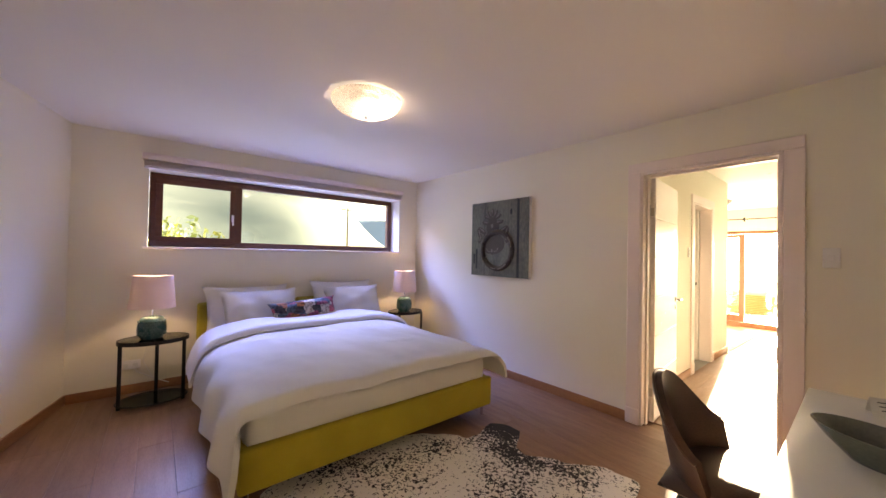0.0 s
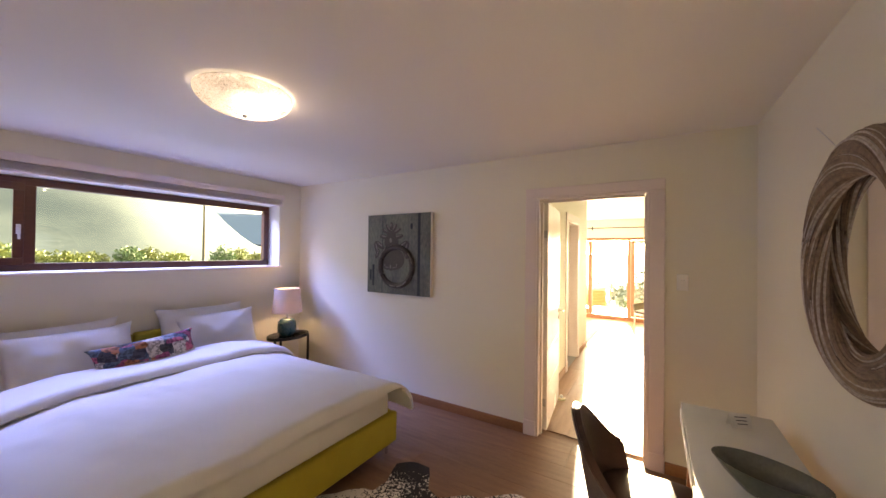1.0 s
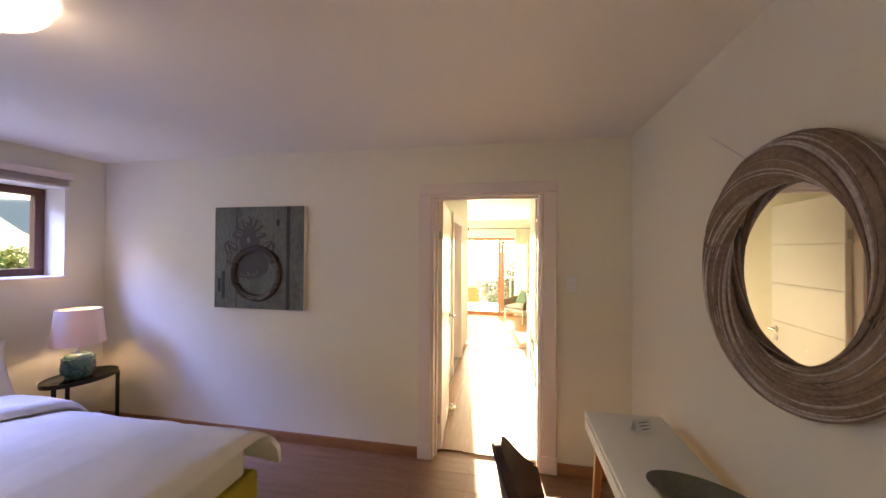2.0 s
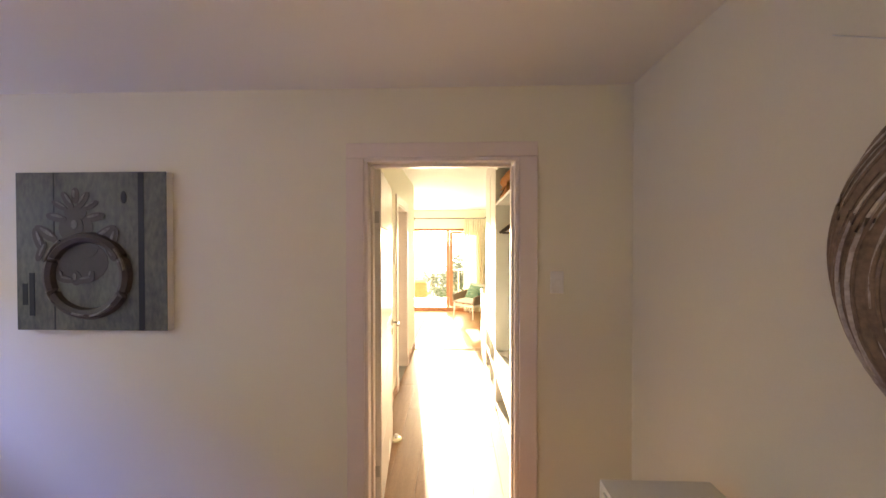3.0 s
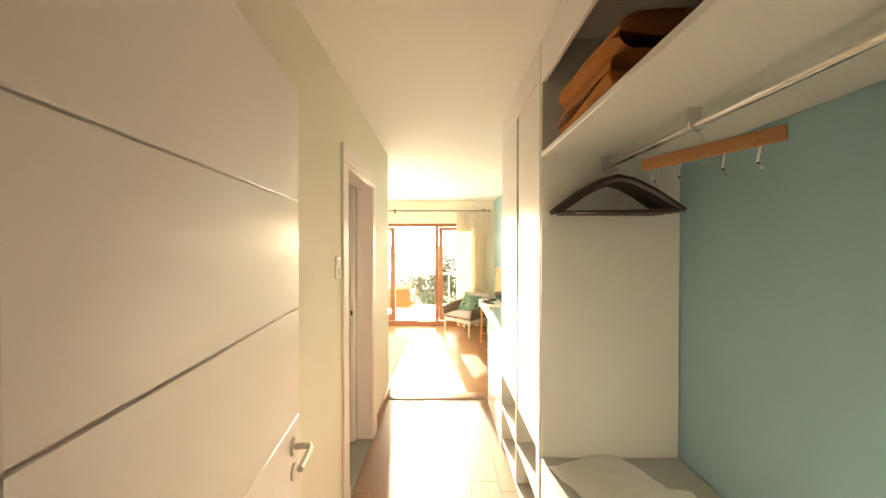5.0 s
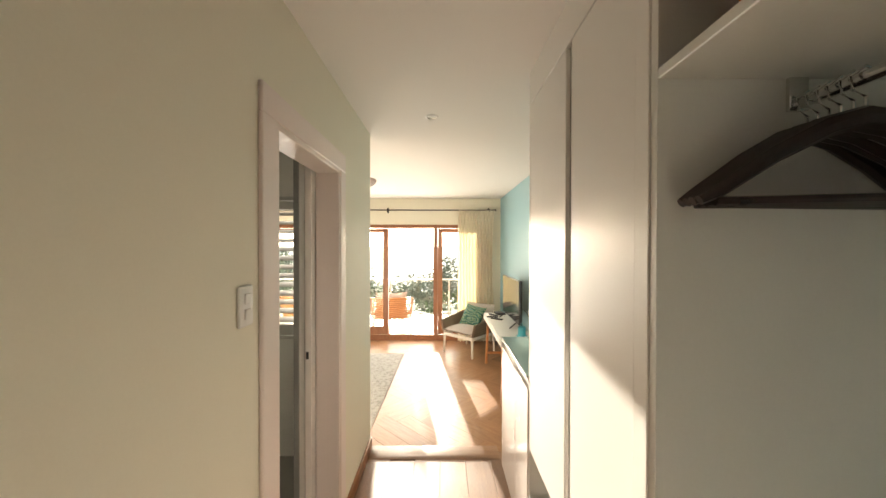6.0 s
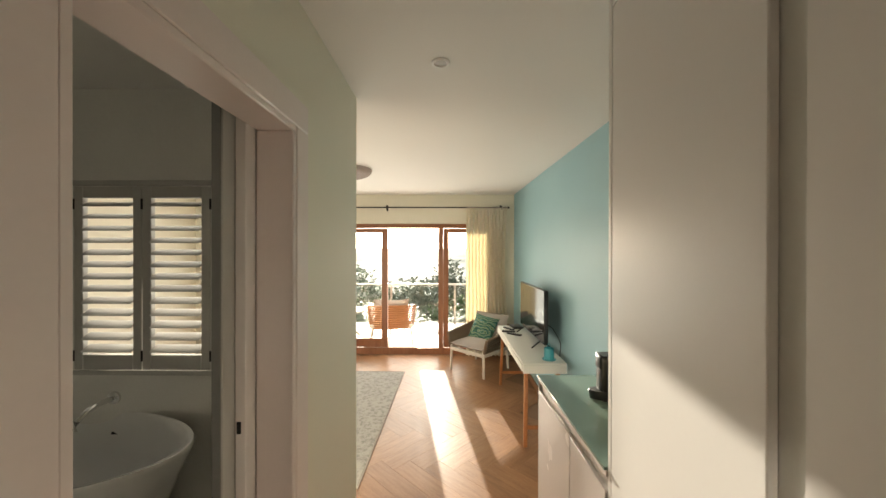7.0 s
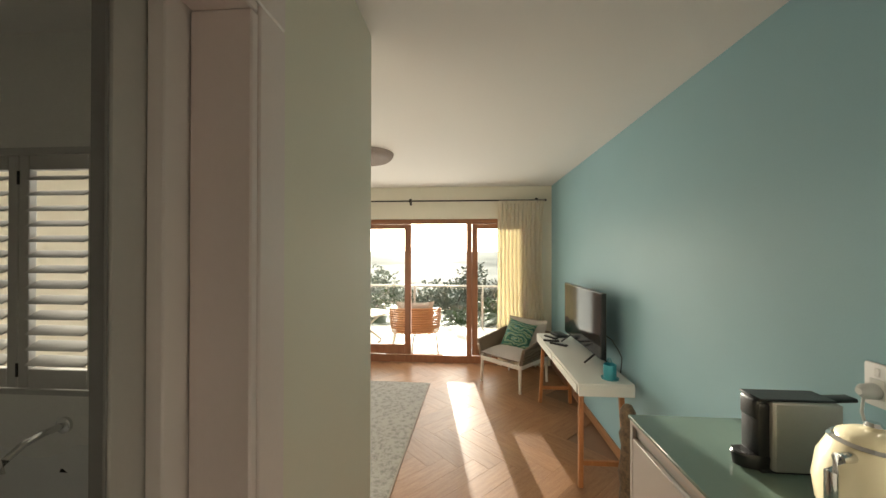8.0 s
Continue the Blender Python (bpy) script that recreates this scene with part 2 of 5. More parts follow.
def tube(points, radius, segs=10, closed=False, taper=None):
    """A round bar along points."""
    bm = bmesh.new()
    pts = [Vector(p) for p in points]
    n = len(pts)
    rings = []
    for k, p in enumerate(pts):
        a = pts[(k - 1) % n] if closed or k else pts[0]
        b = pts[(k + 1) % n] if closed or k < n - 1 else pts[-1]
        d = (b - a).normalized()
        side = d.cross(Vector((0, 0, 1)) if abs(d.z) < 0.9 else Vector((1, 0, 0))).normalized()
        up = side.cross(d)
        r = radius * (taper[k] if taper else 1)
        rings.append([bm.verts.new(p + (side * math.cos(t) + up * math.sin(t)) * r) for t in (2 * math.pi * j / segs for j in range(segs))])
    for k in range(n if closed else n - 1):
        a, b = rings[k], rings[(k + 1) % n]
        for j in range(segs):
            bm.faces.new((a[j], a[(j + 1) % segs], b[(j + 1) % segs], b[j]))
    if not closed:
        bm.faces.new(rings[0])
        bm.faces.new(rings[-1])
    bmesh.ops.recalc_face_normals(bm, faces=bm.faces)
    return bm


def sheet(nx, ny, fn, thick=0.0):
    """A grid whose points fn(u, v) gives, u and v from 0 to 1; thick makes a closed slab."""
    bm = bmesh.new()
    g = [[bm.verts.new(fn(i / nx, j / ny)) for j in range(ny + 1)] for i in range(nx + 1)]
    for i in range(nx):
        for j in range(ny):
            bm.faces.new((g[i][j], g[i + 1][j], g[i + 1][j + 1], g[i][j + 1]))
    bmesh.ops.recalc_face_normals(bm, faces=bm.faces)
    if thick:
        bmesh.ops.solidify(bm, geom=bm.faces[:], thickness=thick)
    return bm


def pillow_mesh(w, d, h, crumple=0.02, seed=0.0, n=22, pinch=0.10):
    """A stuffed cushion, w by d, h thick, with pointed corners."""
    bm = bmesh.new()

    def side(sgn):
        rows = []
        for i in range(n + 1):
            row = []
            for j in range(n + 1):
                u, v = 2 * i / n - 1, 2 * j / n - 1
                t = max(0.0, (1 - abs(u) ** 2.6) * (1 - abs(v) ** 2.6)) ** 0.62
                x = u * w / 2 * (1 - pinch * (1 - abs(v) ** 3) * abs(u) ** 2)
                y = v * d / 2 * (1 - pinch * (1 - abs(u) ** 3) * abs(v) ** 2)
                z = sgn * h / 2 * t
                z += crumple * t * noise.noise((u * 2.3 + seed, v * 2.3, seed + sgn))
                row.append((x, y, z))
            rows.append(row)
        return rows

    for sgn in (1, -1):
        rows = side(sgn)
        g = [[bm.verts.new(p) for p in row] for row in rows]
        for i in range(n):
            for j in range(n):
                bm.faces.new((g[i][j], g[i + 1][j], g[i + 1][j + 1], g[i][j + 1]))
    bmesh.ops.remove_doubles(bm, verts=bm.verts, dist=1e-4)
    bmesh.ops.recalc_face_normals(bm, faces=bm.faces)
    return bm


def smooth(ob, angle=40):
    me = ob.data
    me.polygons.foreach_set("use_smooth", [True] * len(me.polygons))
    me.set_sharp_from_angle(angle=radians(angle))
    return ob


def solid(name, bm, material, angle=40):
    me = bpy.data.meshes.new(name)
    bm.to_mesh(me)
    bm.free()
    me.materials.append(material)
    return smooth(new(name, me), angle)


def part(name, bm, material, parent, label="", angle=40):
    ob = solid(name, bm, material, angle)
    ob.parent = parent
    if label:
        tagged(ob, label)
    return ob


def thing(name, label, category, at=(0, 0, 0), rz=0.0, group=""):
    ob = new(name)
    ob.empty_display_size = 0.1
    ob.matrix_world = pose(*at, 0, 0, rz)
    return tagged(ob, label, category, group)


def structure(name, bm, material, label=""):
    return tagged(solid(name, bm, material), label or name.replace("_", " "), kind="structure")


def piece(name, me, m, parent):
    ob = new(name, me)
    ob.parent = parent
    ob.matrix_basis = m
    return ob


# ---- structure ----
H = 2.47          # bedroom ceiling height
HL = 2.53        # corridor and living-room ceiling
LOW = -0.15       # living-room floor
XD = 3.12         # bedroom face of the door wall
YW = 4.60         # bedroom face of the window wall
YM = -0.12        # mirror wall
YL = 1.485        # corridor wall beside the bathroom
XP = 6.53         # partition between bathroom and living room
XG = 10.40        # inner face of the terrace wall

# bedroom shell
structure("wall_window", merge(
    box(-3.2, YW, 0, -0.06, YW + 0.33, H), box(2.81, YW, 0, XD + 0.13, YW + 0.33, H),
    box(-0.06, YW, 0, 2.81, YW + 0.33, 1.395), box(-0.06, YW, 2.17, 2.81, YW + 0.33, H)), WALL, "cream painted wall with a long high window")
structure("wall_door", merge(
    box(XD, 1.345, 0, XD + 0.13, YW, H), box(XD, YM, 0, XD + 0.13, 0.495, H), box(XD, 0.495, 2.088, XD + 0.13, 1.345, H)), WALL, "cream painted wall with a doorway")
structure("wall_mirror", box(-3.2, YM - 0.14, 0, XD + 0.13, YM, H), WALL, "cream painted wall behind the desk")
structure("wall_bed_side", merge(moved(box(-0.14, -4.9, 0, 0, 0.1, H), pose(-0.585, YW, 0, 0, 0, -13.0))), WALL, "cream painted side wall")
structure("wall_back", box(-3.2, YM, 0, -3.06, YW, H), WALL, "plain cream wall")
structure("ceiling_bedroom", box(-3.2, YM - 0.14, H, XD + 0.13, YW + 0.33, H + 0.15), CEIL, "smooth white ceiling")
structure("ceiling_living", box(XD + 0.13, -0.34, HL, XG + 0.3, 5.95, H + 0.45), CEIL, "smooth white ceiling")

# corridor, bathroom and living shell
structure("wall_corridor", merge(
    box(XD + 0.13, YL, 0, 5.042, YL + 0.258, HL), box(5.87, YL, 0, XP + 0.13, YL + 0.258, HL), box(5.790, YL, 0, 5.87, YL + 0.118, HL), box(5.042, YL, 2.06, 5.790, YL + 0.118, HL), box(5.042, YL + 0.118, 2.24, 5.87, YL + 0.258, HL)), WALL, "cream corridor wall with a bathroom doorway")
structure("wall_partition", merge(
    box(XP, YL + 0.258, LOW, XP + 0.13, 1.863, HL), box(XP, 3.463, LOW, XP + 0.13, 5.15, HL),
    box(XP, 1.863, LOW, XP + 0.13, 3.463, 0.928), box(XP, 1.863, 2.0, XP + 0.13, 3.463, HL)), BATHW, "partition wall with a shuttered opening")
structure("wall_bath_back", box(XD + 0.13, 4.2, 0, XP, 4.34, HL), BATHW, "plain bathroom wall")
structure("wall_bath_side", box(XD + 0.13, YL + 0.258, 0, XD + 0.27, 4.2, HL), BATHW, "plain bathroom wall")
structure("wall_blue", box(XD + 0.13, -0.34, LOW, XG, -0.20, HL), BLUE, "matt blue-green painted wall")
structure("wall_living_side", box(XP + 0.13, 5.15, LOW, XG + 0.3, 5.95, HL), WALL, "plain cream wall")
structure("wall_terrace", merge(
    box(XG, -0.34, LOW - 0.1, XG + 0.26, 0.15, HL), box(XG, 4.35, LOW - 0.1, XG + 0.26, 5.3, HL), box(XG, 0.15, 2.042, XG + 0.26, 4.35, HL)), WALL, "cream wall above the terrace doors")

# floors: a dark bed for the joints under the boards
floor_bed = structure("floor_bedroom", box(-3.2, YM, -0.12, XD + 0.13, YW, -0.008), JOINT, "wide oak plank floor")
floor_cor = structure("floor_corridor", box(XD + 0.13, -0.2, -0.12, 6.60, YL, -0.008), JOINT, "oak plank corridor floor")
structure("floor_bathroom", box(XD + 0.27, YL, -0.12, XP, 4.2, 0.0), TILE, "dark grey bathroom floor")
floor_liv = structure("floor_living", box(6.44, -0.20, LOW - 0.14, XG + 0.1, 5.15, LOW - 0.008), JOINT, "herringbone oak parquet floor")
structure("step_riser", box(6.59, 0.452, LOW, 6.63, YL, -0.03), SKIRT, "oak step riser")
structure("step_nosing", box(6.485, 0.452, -0.03, 6.67, YL, 0.004, 0.008, 2), PLANK, "oak step nosing")


def skirting(name, x0, y0, x1, y1, z=0.0, h=0.085):
    d = (Vector((x1, y1, 0)) - Vector((x0, y0, 0)))
    n = d.length
    bm = box(0, -0.016, 0, n, 0.0, h, 0.004, 2)
    return structure(name, moved(bm, Matrix.Translation((x0, y0, z)) @ Matrix.Rotation(math.atan2(d.y, d.x), 4, "Z")), SKIRT, "oak skirting board")


skirting("baseboard_door_wall", XD, YW, XD, 1.447)
skirting("baseboard_door_wall_end", XD, 0.393, XD, YM)
skirting("baseboard_window_wall", -0.57, YW, XD, YW)
skirting("baseboard_side", -0.585 - 4.4 * math.sin(radians(13)), YW - 4.4 * math.cos(radians(13)), -0.585, YW)
skirting("baseboard_mirror", XD, YM, -3.0, YM)
skirting("baseboard_corridor_a", XD + 0.13, YL, 4.92, YL)
skirting("baseboard_corridor_b", 5.89, YL, XP + 0.13, YL)
skirting("baseboard_partition", XP + 0.13, YL, XP + 0.13, 5.1, LOW)
skirting("baseboard_blue", XG, -0.20, 6.44, -0.20, LOW)


def frame_set(name, plane, face, a0, a1, top, w, depth, proud, label, wt=0.1):
    """Architrave and lining round a doorway; plane 'x' or 'y' is the wall's normal."""
    def b(a, c, z0, z1, n0, n1, bev=0.004):
        return box(n0, a, z0, n1, c, z1, bev) if plane == "x" else box(a, n0, z0, c, n1, z1, bev)
    ob = thing(name, label, "door frame")
    tagged(ob, kind="structure")
    out = face - proud
    part("architrave", b(a0 - w, a0, 0, top, out, face), TRIM, ob)
    part("architrave", b(a1, a1 + w, 0, top, out, face), TRIM, ob)
    part("architrave", b(a0 - w, a1 + w, top, top + wt, out, face), TRIM, ob)
    part("plinth", b(a0 - w - 0.004, a0 + 0.002, 0, 0.13, out - 0.006, face), TRIM, ob)
    part("plinth", b(a1 - 0.002, a1 + w + 0.004, 0, 0.13, out - 0.006, face), TRIM, ob)
    t = 0.022
    part("lining", b(a0 - 0.001, a0 + t, 0, top - t, out + 0.004, face + depth), TRIM, ob)
    part("lining", b(a1 - t, a1 + 0.001, 0, top - t, out + 0.004, face + depth), TRIM, ob)
    part("lining", b(a0, a1, top - t, top + 0.001, out + 0.004, face + depth), TRIM, ob)
    return ob


door1 = frame_set("door_1", "x", XD, 0.495, 1.345, 2.085, 0.10, 0.13, 0.016, "white painted wooden door frame", 0.08)
for y0, y1 in ((0.517, 0.529), (1.308, 1.323)):
    part("door_stop", box(XD + 0.045, y0, 0, XD + 0.085, y1, 2.045, 0.002), TRIM, door1)
part("door_stop", box(XD + 0.045, 0.529, 2.045, XD + 0.085, 1.308, 2.063, 0.002), TRIM, door1)
door2 = frame_set("door_2", "y", YL, 5.042, 5.790, 2.06, 0.10, 0.118, 0.016, "white painted bathroom door frame")
part("lining", box(5.654, YL + 0.160, 0, 5.87, YL + 0.188, 2.238, 0.003), SHUT, door2, "grey painted inner lining")
part("edge_strip", box(5.646, YL + 0.161, 0, 5.653, YL + 0.190, 2.238, 0.002), DARKG, door2, "dark grey edge of the inner lining")
part("lining", box(5.043, YL + 0.12, 0, 5.060, YL + 0.262, 2.238, 0.003), SHUT, door2, "grey painted inner lining")


# ---- doors ----
def lever(parent, m, sgn):
    """A steel lever handle on its rose, with a key escutcheon below."""
    h = part("door_handle", merge(
        moved(lathe([(0, 0), (0.026, 0), (0.026, 0.008), (0, 0.009)], 20), m @ pose(0, 0, 0, 90 * sgn)),
        moved(tube([(0, 0, 0), (0, -0.05 * sgn, 0), (-0.02, -0.056 * sgn, 0), (-0.11, -0.054 * sgn, 0)], 0.009, 10), m)), STEEL, parent, "brushed steel lever handle")
    part("escutcheon", moved(lathe([(0, 0), (0.024, 0), (0.024, 0.007), (0.006, 0.008), (0, 0.008)], 20), m @ pose(0, 0, -0.075, 90 * sgn)), STEEL, parent)
    return h


leaf = thing("bedroom_door", "open white panelled door with steel lever handle", "door", (XD + 0.132, 1.322, 0), 5.5)
part("door_leaf", box(0, -0.034, 0.006, 0.80, -0.006, 2.056, 0.002), DOORW, leaf)
for z0, z1 in ((0.006, 0.3885), (0.3915, 0.7185), (0.7215, 1.0485), (1.0515, 1.3785), (1.3815, 1.7085), (1.7115, 2.056)):
    part("panel", box(0.0, -0.040, z0, 0.80, -0.034, z1, 0.0025), DOORW, leaf)
    part("panel", box(0.0, -0.006, z0, 0.80, 0.0, z1, 0.0025), DOORW, leaf)
lever(leaf, pose(0.735, -0.040, 0.98), 1)
lever(leaf, pose(0.735, 0.0, 0.98), -1)
for z in (0.25, 1.77):
    part("hinge", merge(box(-0.003, -0.030, z - 0.034, 0.0005, -0.001, z + 0.034, 0.001), moved(lathe([(0, -0.058), (0.005, -0.058), (0.005, 0.058), (0, 0.058)], 12), pose(-0.003, 0.003, z)),
          box(-0.004, 0.004, z + 0.032, -0.001, 0.018, z + 0.058), box(-0.004, 0.004, z - 0.058, -0.001, 0.018, z - 0.032), *[moved(lathe([(0, 0), (0.003, 0), (0.002, 0.001), (0, 0.001)], 8), pose(-0.003, -0.016, z + q, 0, -90)) for q in (-0.024, 0, 0.024)]), STEEL, leaf, "steel butt hinge")
stop = thing("door_stop_knob", "small cream rubber door stop on the floor", "door stop", (4.03, 1.325, 0))
part("base", lathe([(0, 0), (0.045, 0), (0.045, 0.012), (0.03, 0.02), (0, 0.02)], 20), CREAMM, stop)
part("post", lathe([(0, 0.018), (0.016, 0.018), (0.018, 0.04), (0.012, 0.05), (0, 0.05)], 16), WHITEP, stop)

slide = thing("sliding_door", "white sliding bathroom door inside its pocket", "door", (5.715, YL + 0.139, 0))
part("door_leaf", box(0, -0.017, 0.01, 0.155, 0.019, 2.23, 0.003), DOORW, slide)
part("edge_pull", box(-0.003, -0.002, 1.02, 0.002, 0.012, 1.06, 0.001), BLACK, slide, "dark recessed finger pull")


def wall_switch(name, at, rz, rockers, label):
    s = thing(name, label, "light switch", at, rz)
    part("plate", box(-0.036, -0.011, -0.06, 0.036, 0, 0.06, 0.006, 3), WHITEP, s)
    for k in range(rockers):
        z = (k - (rockers - 1) / 2) * 0.045
        part("rocker", moved(box(-0.014, -0.004, -0.016, 0.014, 0.003, 0.016, 0.002), pose(0, -0.012, z, 6)), WHITEP, s)
    return s


wall_switch("wall_switch", (XD, 0.288, 1.40), -90, 1, "white plastic light switch beside the doorway")
wall_switch("wall_switch", (4.86, YL, 1.455), 0, 2, "white two-gang light switch beside the bathroom")


def socket(at, rz, plugs=2):
    s = thing("power_socket", "white double power socket on the wall", "socket", at, rz)
    part("plate", box(-0.073, -0.010, -0.043, 0.073, 0, 0.043, 0.005, 2), WHITEP, s)
    for k in (-1, 1):
        part("outlet", box(k * 0.036 - 0.02, -0.012, -0.026, k * 0.036 + 0.02, -0.009, 0.012, 0.001), GREYM, s)
        part("switch", box(k * 0.036 - 0.006, -0.014, 0.018, k * 0.036 + 0.006, -0.009, 0.034, 0.001), WHITEP, s)
    return s


socket((-0.15, YW, 0.27), 0)

# ---- bedroom window ----
win = thing("window_1", "dark red-brown timber window with an opening light", "window", (0, YW + 0.22, 0))
tagged(win, kind="structure")
wx0, wx1, wz0, wz1 = -0.055, 2.805, 1.40, 2.165
F = 0.065
for b in (box(wx0, 0, wz0, wx1, 0.07, wz0 + F, 0.004), box(wx0, 0, wz1 - F, wx1, 0.07, wz1, 0.004),
          box(wx0, 0, wz0 + F, wx0 + F, 0.07, wz1 - F, 0.004), box(wx1 - F, 0, wz0 + F, wx1, 0.07, wz1 - F, 0.004), box(0.70, 0, wz0 + F, 0.78, 0.07, wz1 - F, 0.004)):
    part("window_frame", b, WINWOOD, win)
sash = part("sash", merge(box(wx0 + F - 0.015, -0.016, wz0 + F - 0.015, 0.715, 0.0, wz0 + F + 0.045, 0.004), box(wx0 + F - 0.015, -0.016, wz1 - F - 0.045, 0.715, 0.0, wz1 - F + 0.015, 0.004),
            box(wx0 + F - 0.015, -0.016, wz0 + F + 0.045, wx0 + F + 0.045, 0.0, wz1 - F - 0.045, 0.004), box(0.655, -0.016, wz0 + F + 0.045, 0.715, 0.0, wz1 - F - 0.045, 0.004)), WINWOOD, win)
part("window_handle", merge(box(0.672, -0.024, 1.70, 0.698, -0.016, 1.78, 0.003), tube([(0.685, -0.024, 1.75), (0.685, -0.045, 1.75), (0.685, -0.048, 1.66)], 0.008, 8)), WHITEP, sash, "white lever window handle")
for x0, x1 in ((wx0 + F, 0.70), (0.78, wx1 - F)):
    g = part("pane", box(x0, 0.03, wz0 + F, x1, 0.036, wz1 - F), PANE, win)
    g.visible_shadow = False
part("window_sill", box(-0.09, -0.255, 1.375, 2.84, 0.0, 1.397, 0.005, 2), TRIM, win, "white painted sill board")

blind = thing("roller_blind", "raised white venetian blind under its box", "blind", (1.36, YW, 0))
part("headrail", box(-1.47, -0.075, 2.235, 1.47, -0.004, 2.30, 0.006, 2), TRIM, blind)
for k in range(5):
    part("slat", moved(box(-1.455, -0.03, -0.0015, 1.455, 0.03, 0.0015), pose(0.0, -0.04, 2.222 - 0.010 * k, 4)), TRIM, blind)
part("bottom_rail", box(-1.455, -0.07, 2.155, -0.12, -0.02, 2.172, 0.003), TRIM, blind)
part("bottom_rail", box(-0.10, -0.07, 2.163, 1.455, -0.02, 2.18, 0.003), TRIM, blind)
for x in (-1.42, 1.44):
    part("cord", tube([(x, -0.05, 2.23), (x + 0.004, -0.02, 1.9), (x + 0.002, -0.015, 1.52)], 0.0022, 6), WHITEP, blind)
part("cord_pull", moved(lathe([(0, 0), (0.008, 0.004), (0.009, 0.03), (0.003, 0.05), (0, 0.05)], 12), pose(-1.418, -0.015, 1.49)), WHITEP, blind)

# ---- bed ----
BX0, BX1, BY0, BY1 = 0.37, 2.27, 2.20, 4.46
bed = thing("bed", "double bed with mustard felt base and headboard", "bed", ((BX0 + BX1) / 2, (BY0 + BY1) / 2, 0))
hx, hy = (BX1 - BX0) / 2, (BY1 - BY0) / 2
part("side_rail", box(-hx, -hy + 0.06, 0.10, -hx + 0.06, hy, 0.335, 0.018, 3), MUSTARD, bed)
part("side_rail", box(hx - 0.06, -hy + 0.06, 0.10, hx, hy, 0.335, 0.018, 3), MUSTARD, bed)
part("foot_rail", box(-hx, -hy, 0.10, hx, -hy + 0.06, 0.335, 0.018, 3), MUSTARD, bed)
part("slatted_base", box(-hx + 0.06, -hy + 0.06, 0.14, hx - 0.06, hy, 0.28), DARKWOOD, bed)
part("headboard", box(-hx - 0.02, hy - 0.01, 0.06, -0.005, hy + 0.10, 0.83, 0.03, 4), MUSTARD, bed)
part("headboard", box(0.005, hy - 0.01, 0.06, hx + 0.09, hy + 0.10, 0.83, 0.03, 4), MUSTARD, bed)
for x in (-hx + 0.05, hx - 0.05):
    for y in (-hy + 0.07, hy - 0.1):
        part("leg", moved(lathe([(0, 0), (0.012, 0), (0.014, 0.10), (0, 0.10)], 12), pose(x, y, 0)), CHROME, bed)
part("mattress", box(-hx + 0.035, -hy + 0.045, 0.28, hx - 0.035, hy - 0.02, 0.50, 0.05, 4), LINEN, bed, "white sheeted mattress")

DW, DTOP = hx - 0.02, 0.56


def duvet_point(u, v):
    """The duvet: flat on top, hanging over the sides and the foot."""
    s = (u - 0.5) * 2 * (DW + 0.34)
    over_x = max(0.0, abs(s) - DW)
    y = 0.46 - v * (0.46 + hy + 0.05 + 0.10 * max(0.0, 1 - abs(u - 0.06) / 0.16))
    over_y = max(0.0, -(hy - 0.03) - y)
    sg = 1 if s > 0 else -1
    left = 1.0 if s < 0 else 0.62
    drop = 0.34 * left * min(1.0, over_x / 0.34) ** 1.15
    droop_y = 0.10 * min(1.0, over_y / 0.19)
    corner = min(1.0, over_x / 0.2) * min(1.0, over_y / 0.1)
    x = sg * min(abs(s), DW) + sg * (0.075 * (1 - math.exp(-over_x / 0.07)) + 0.12 * over_x)
    if s > 0:
        x += 0.03 * corner
    yy = max(y, -(hy - 0.03)) - 0.055 * (1 - math.exp(-over_y / 0.06)) - 0.08 * corner
    edge = min(1.0, max(0.0, (DW - abs(s)) / 0.35)) if over_x == 0 else 0.0
    foot = min(1.0, max(0.0, (y + hy) / 0.5))
    puff = 0.085 * (edge ** 0.6) * (foot ** 0.5)
    w = noise.noise((x * 1.6, yy * 1.1, 3.1)) * 0.020 + noise.noise((x * 4.2 + yy * 1.5, yy * 2.2, 7.7)) * 0.011 + noise.noise((x * 10 + yy * 3, yy * 5, 1.2)) * 0.005 + noise.noise((x * 3 + yy * 16, yy * 7 - x * 3, 8.2)) * 0.003
    hang = min(1.0, over_x / 0.1)
    ripple = hang * 0.022 * math.sin(yy * 11 + 2.5 * noise.noise((yy * 2, s, 0)))
    z = DTOP + puff + w * (1 - 0.5 * hang) - max(drop, droop_y) - 0.10 * corner * (1.2 if s < 0 else 0.2)
    return (x + sg * ripple, yy, max(z, 0.06))


duvet = thing("duvet", "plump white linen duvet draped over the bed", "duvet", ((BX0 + BX1) / 2, (BY0 + BY1) / 2, 0))
part("cover", sheet(88, 96, duvet_point, 0.03), LINEN, duvet, angle=80)


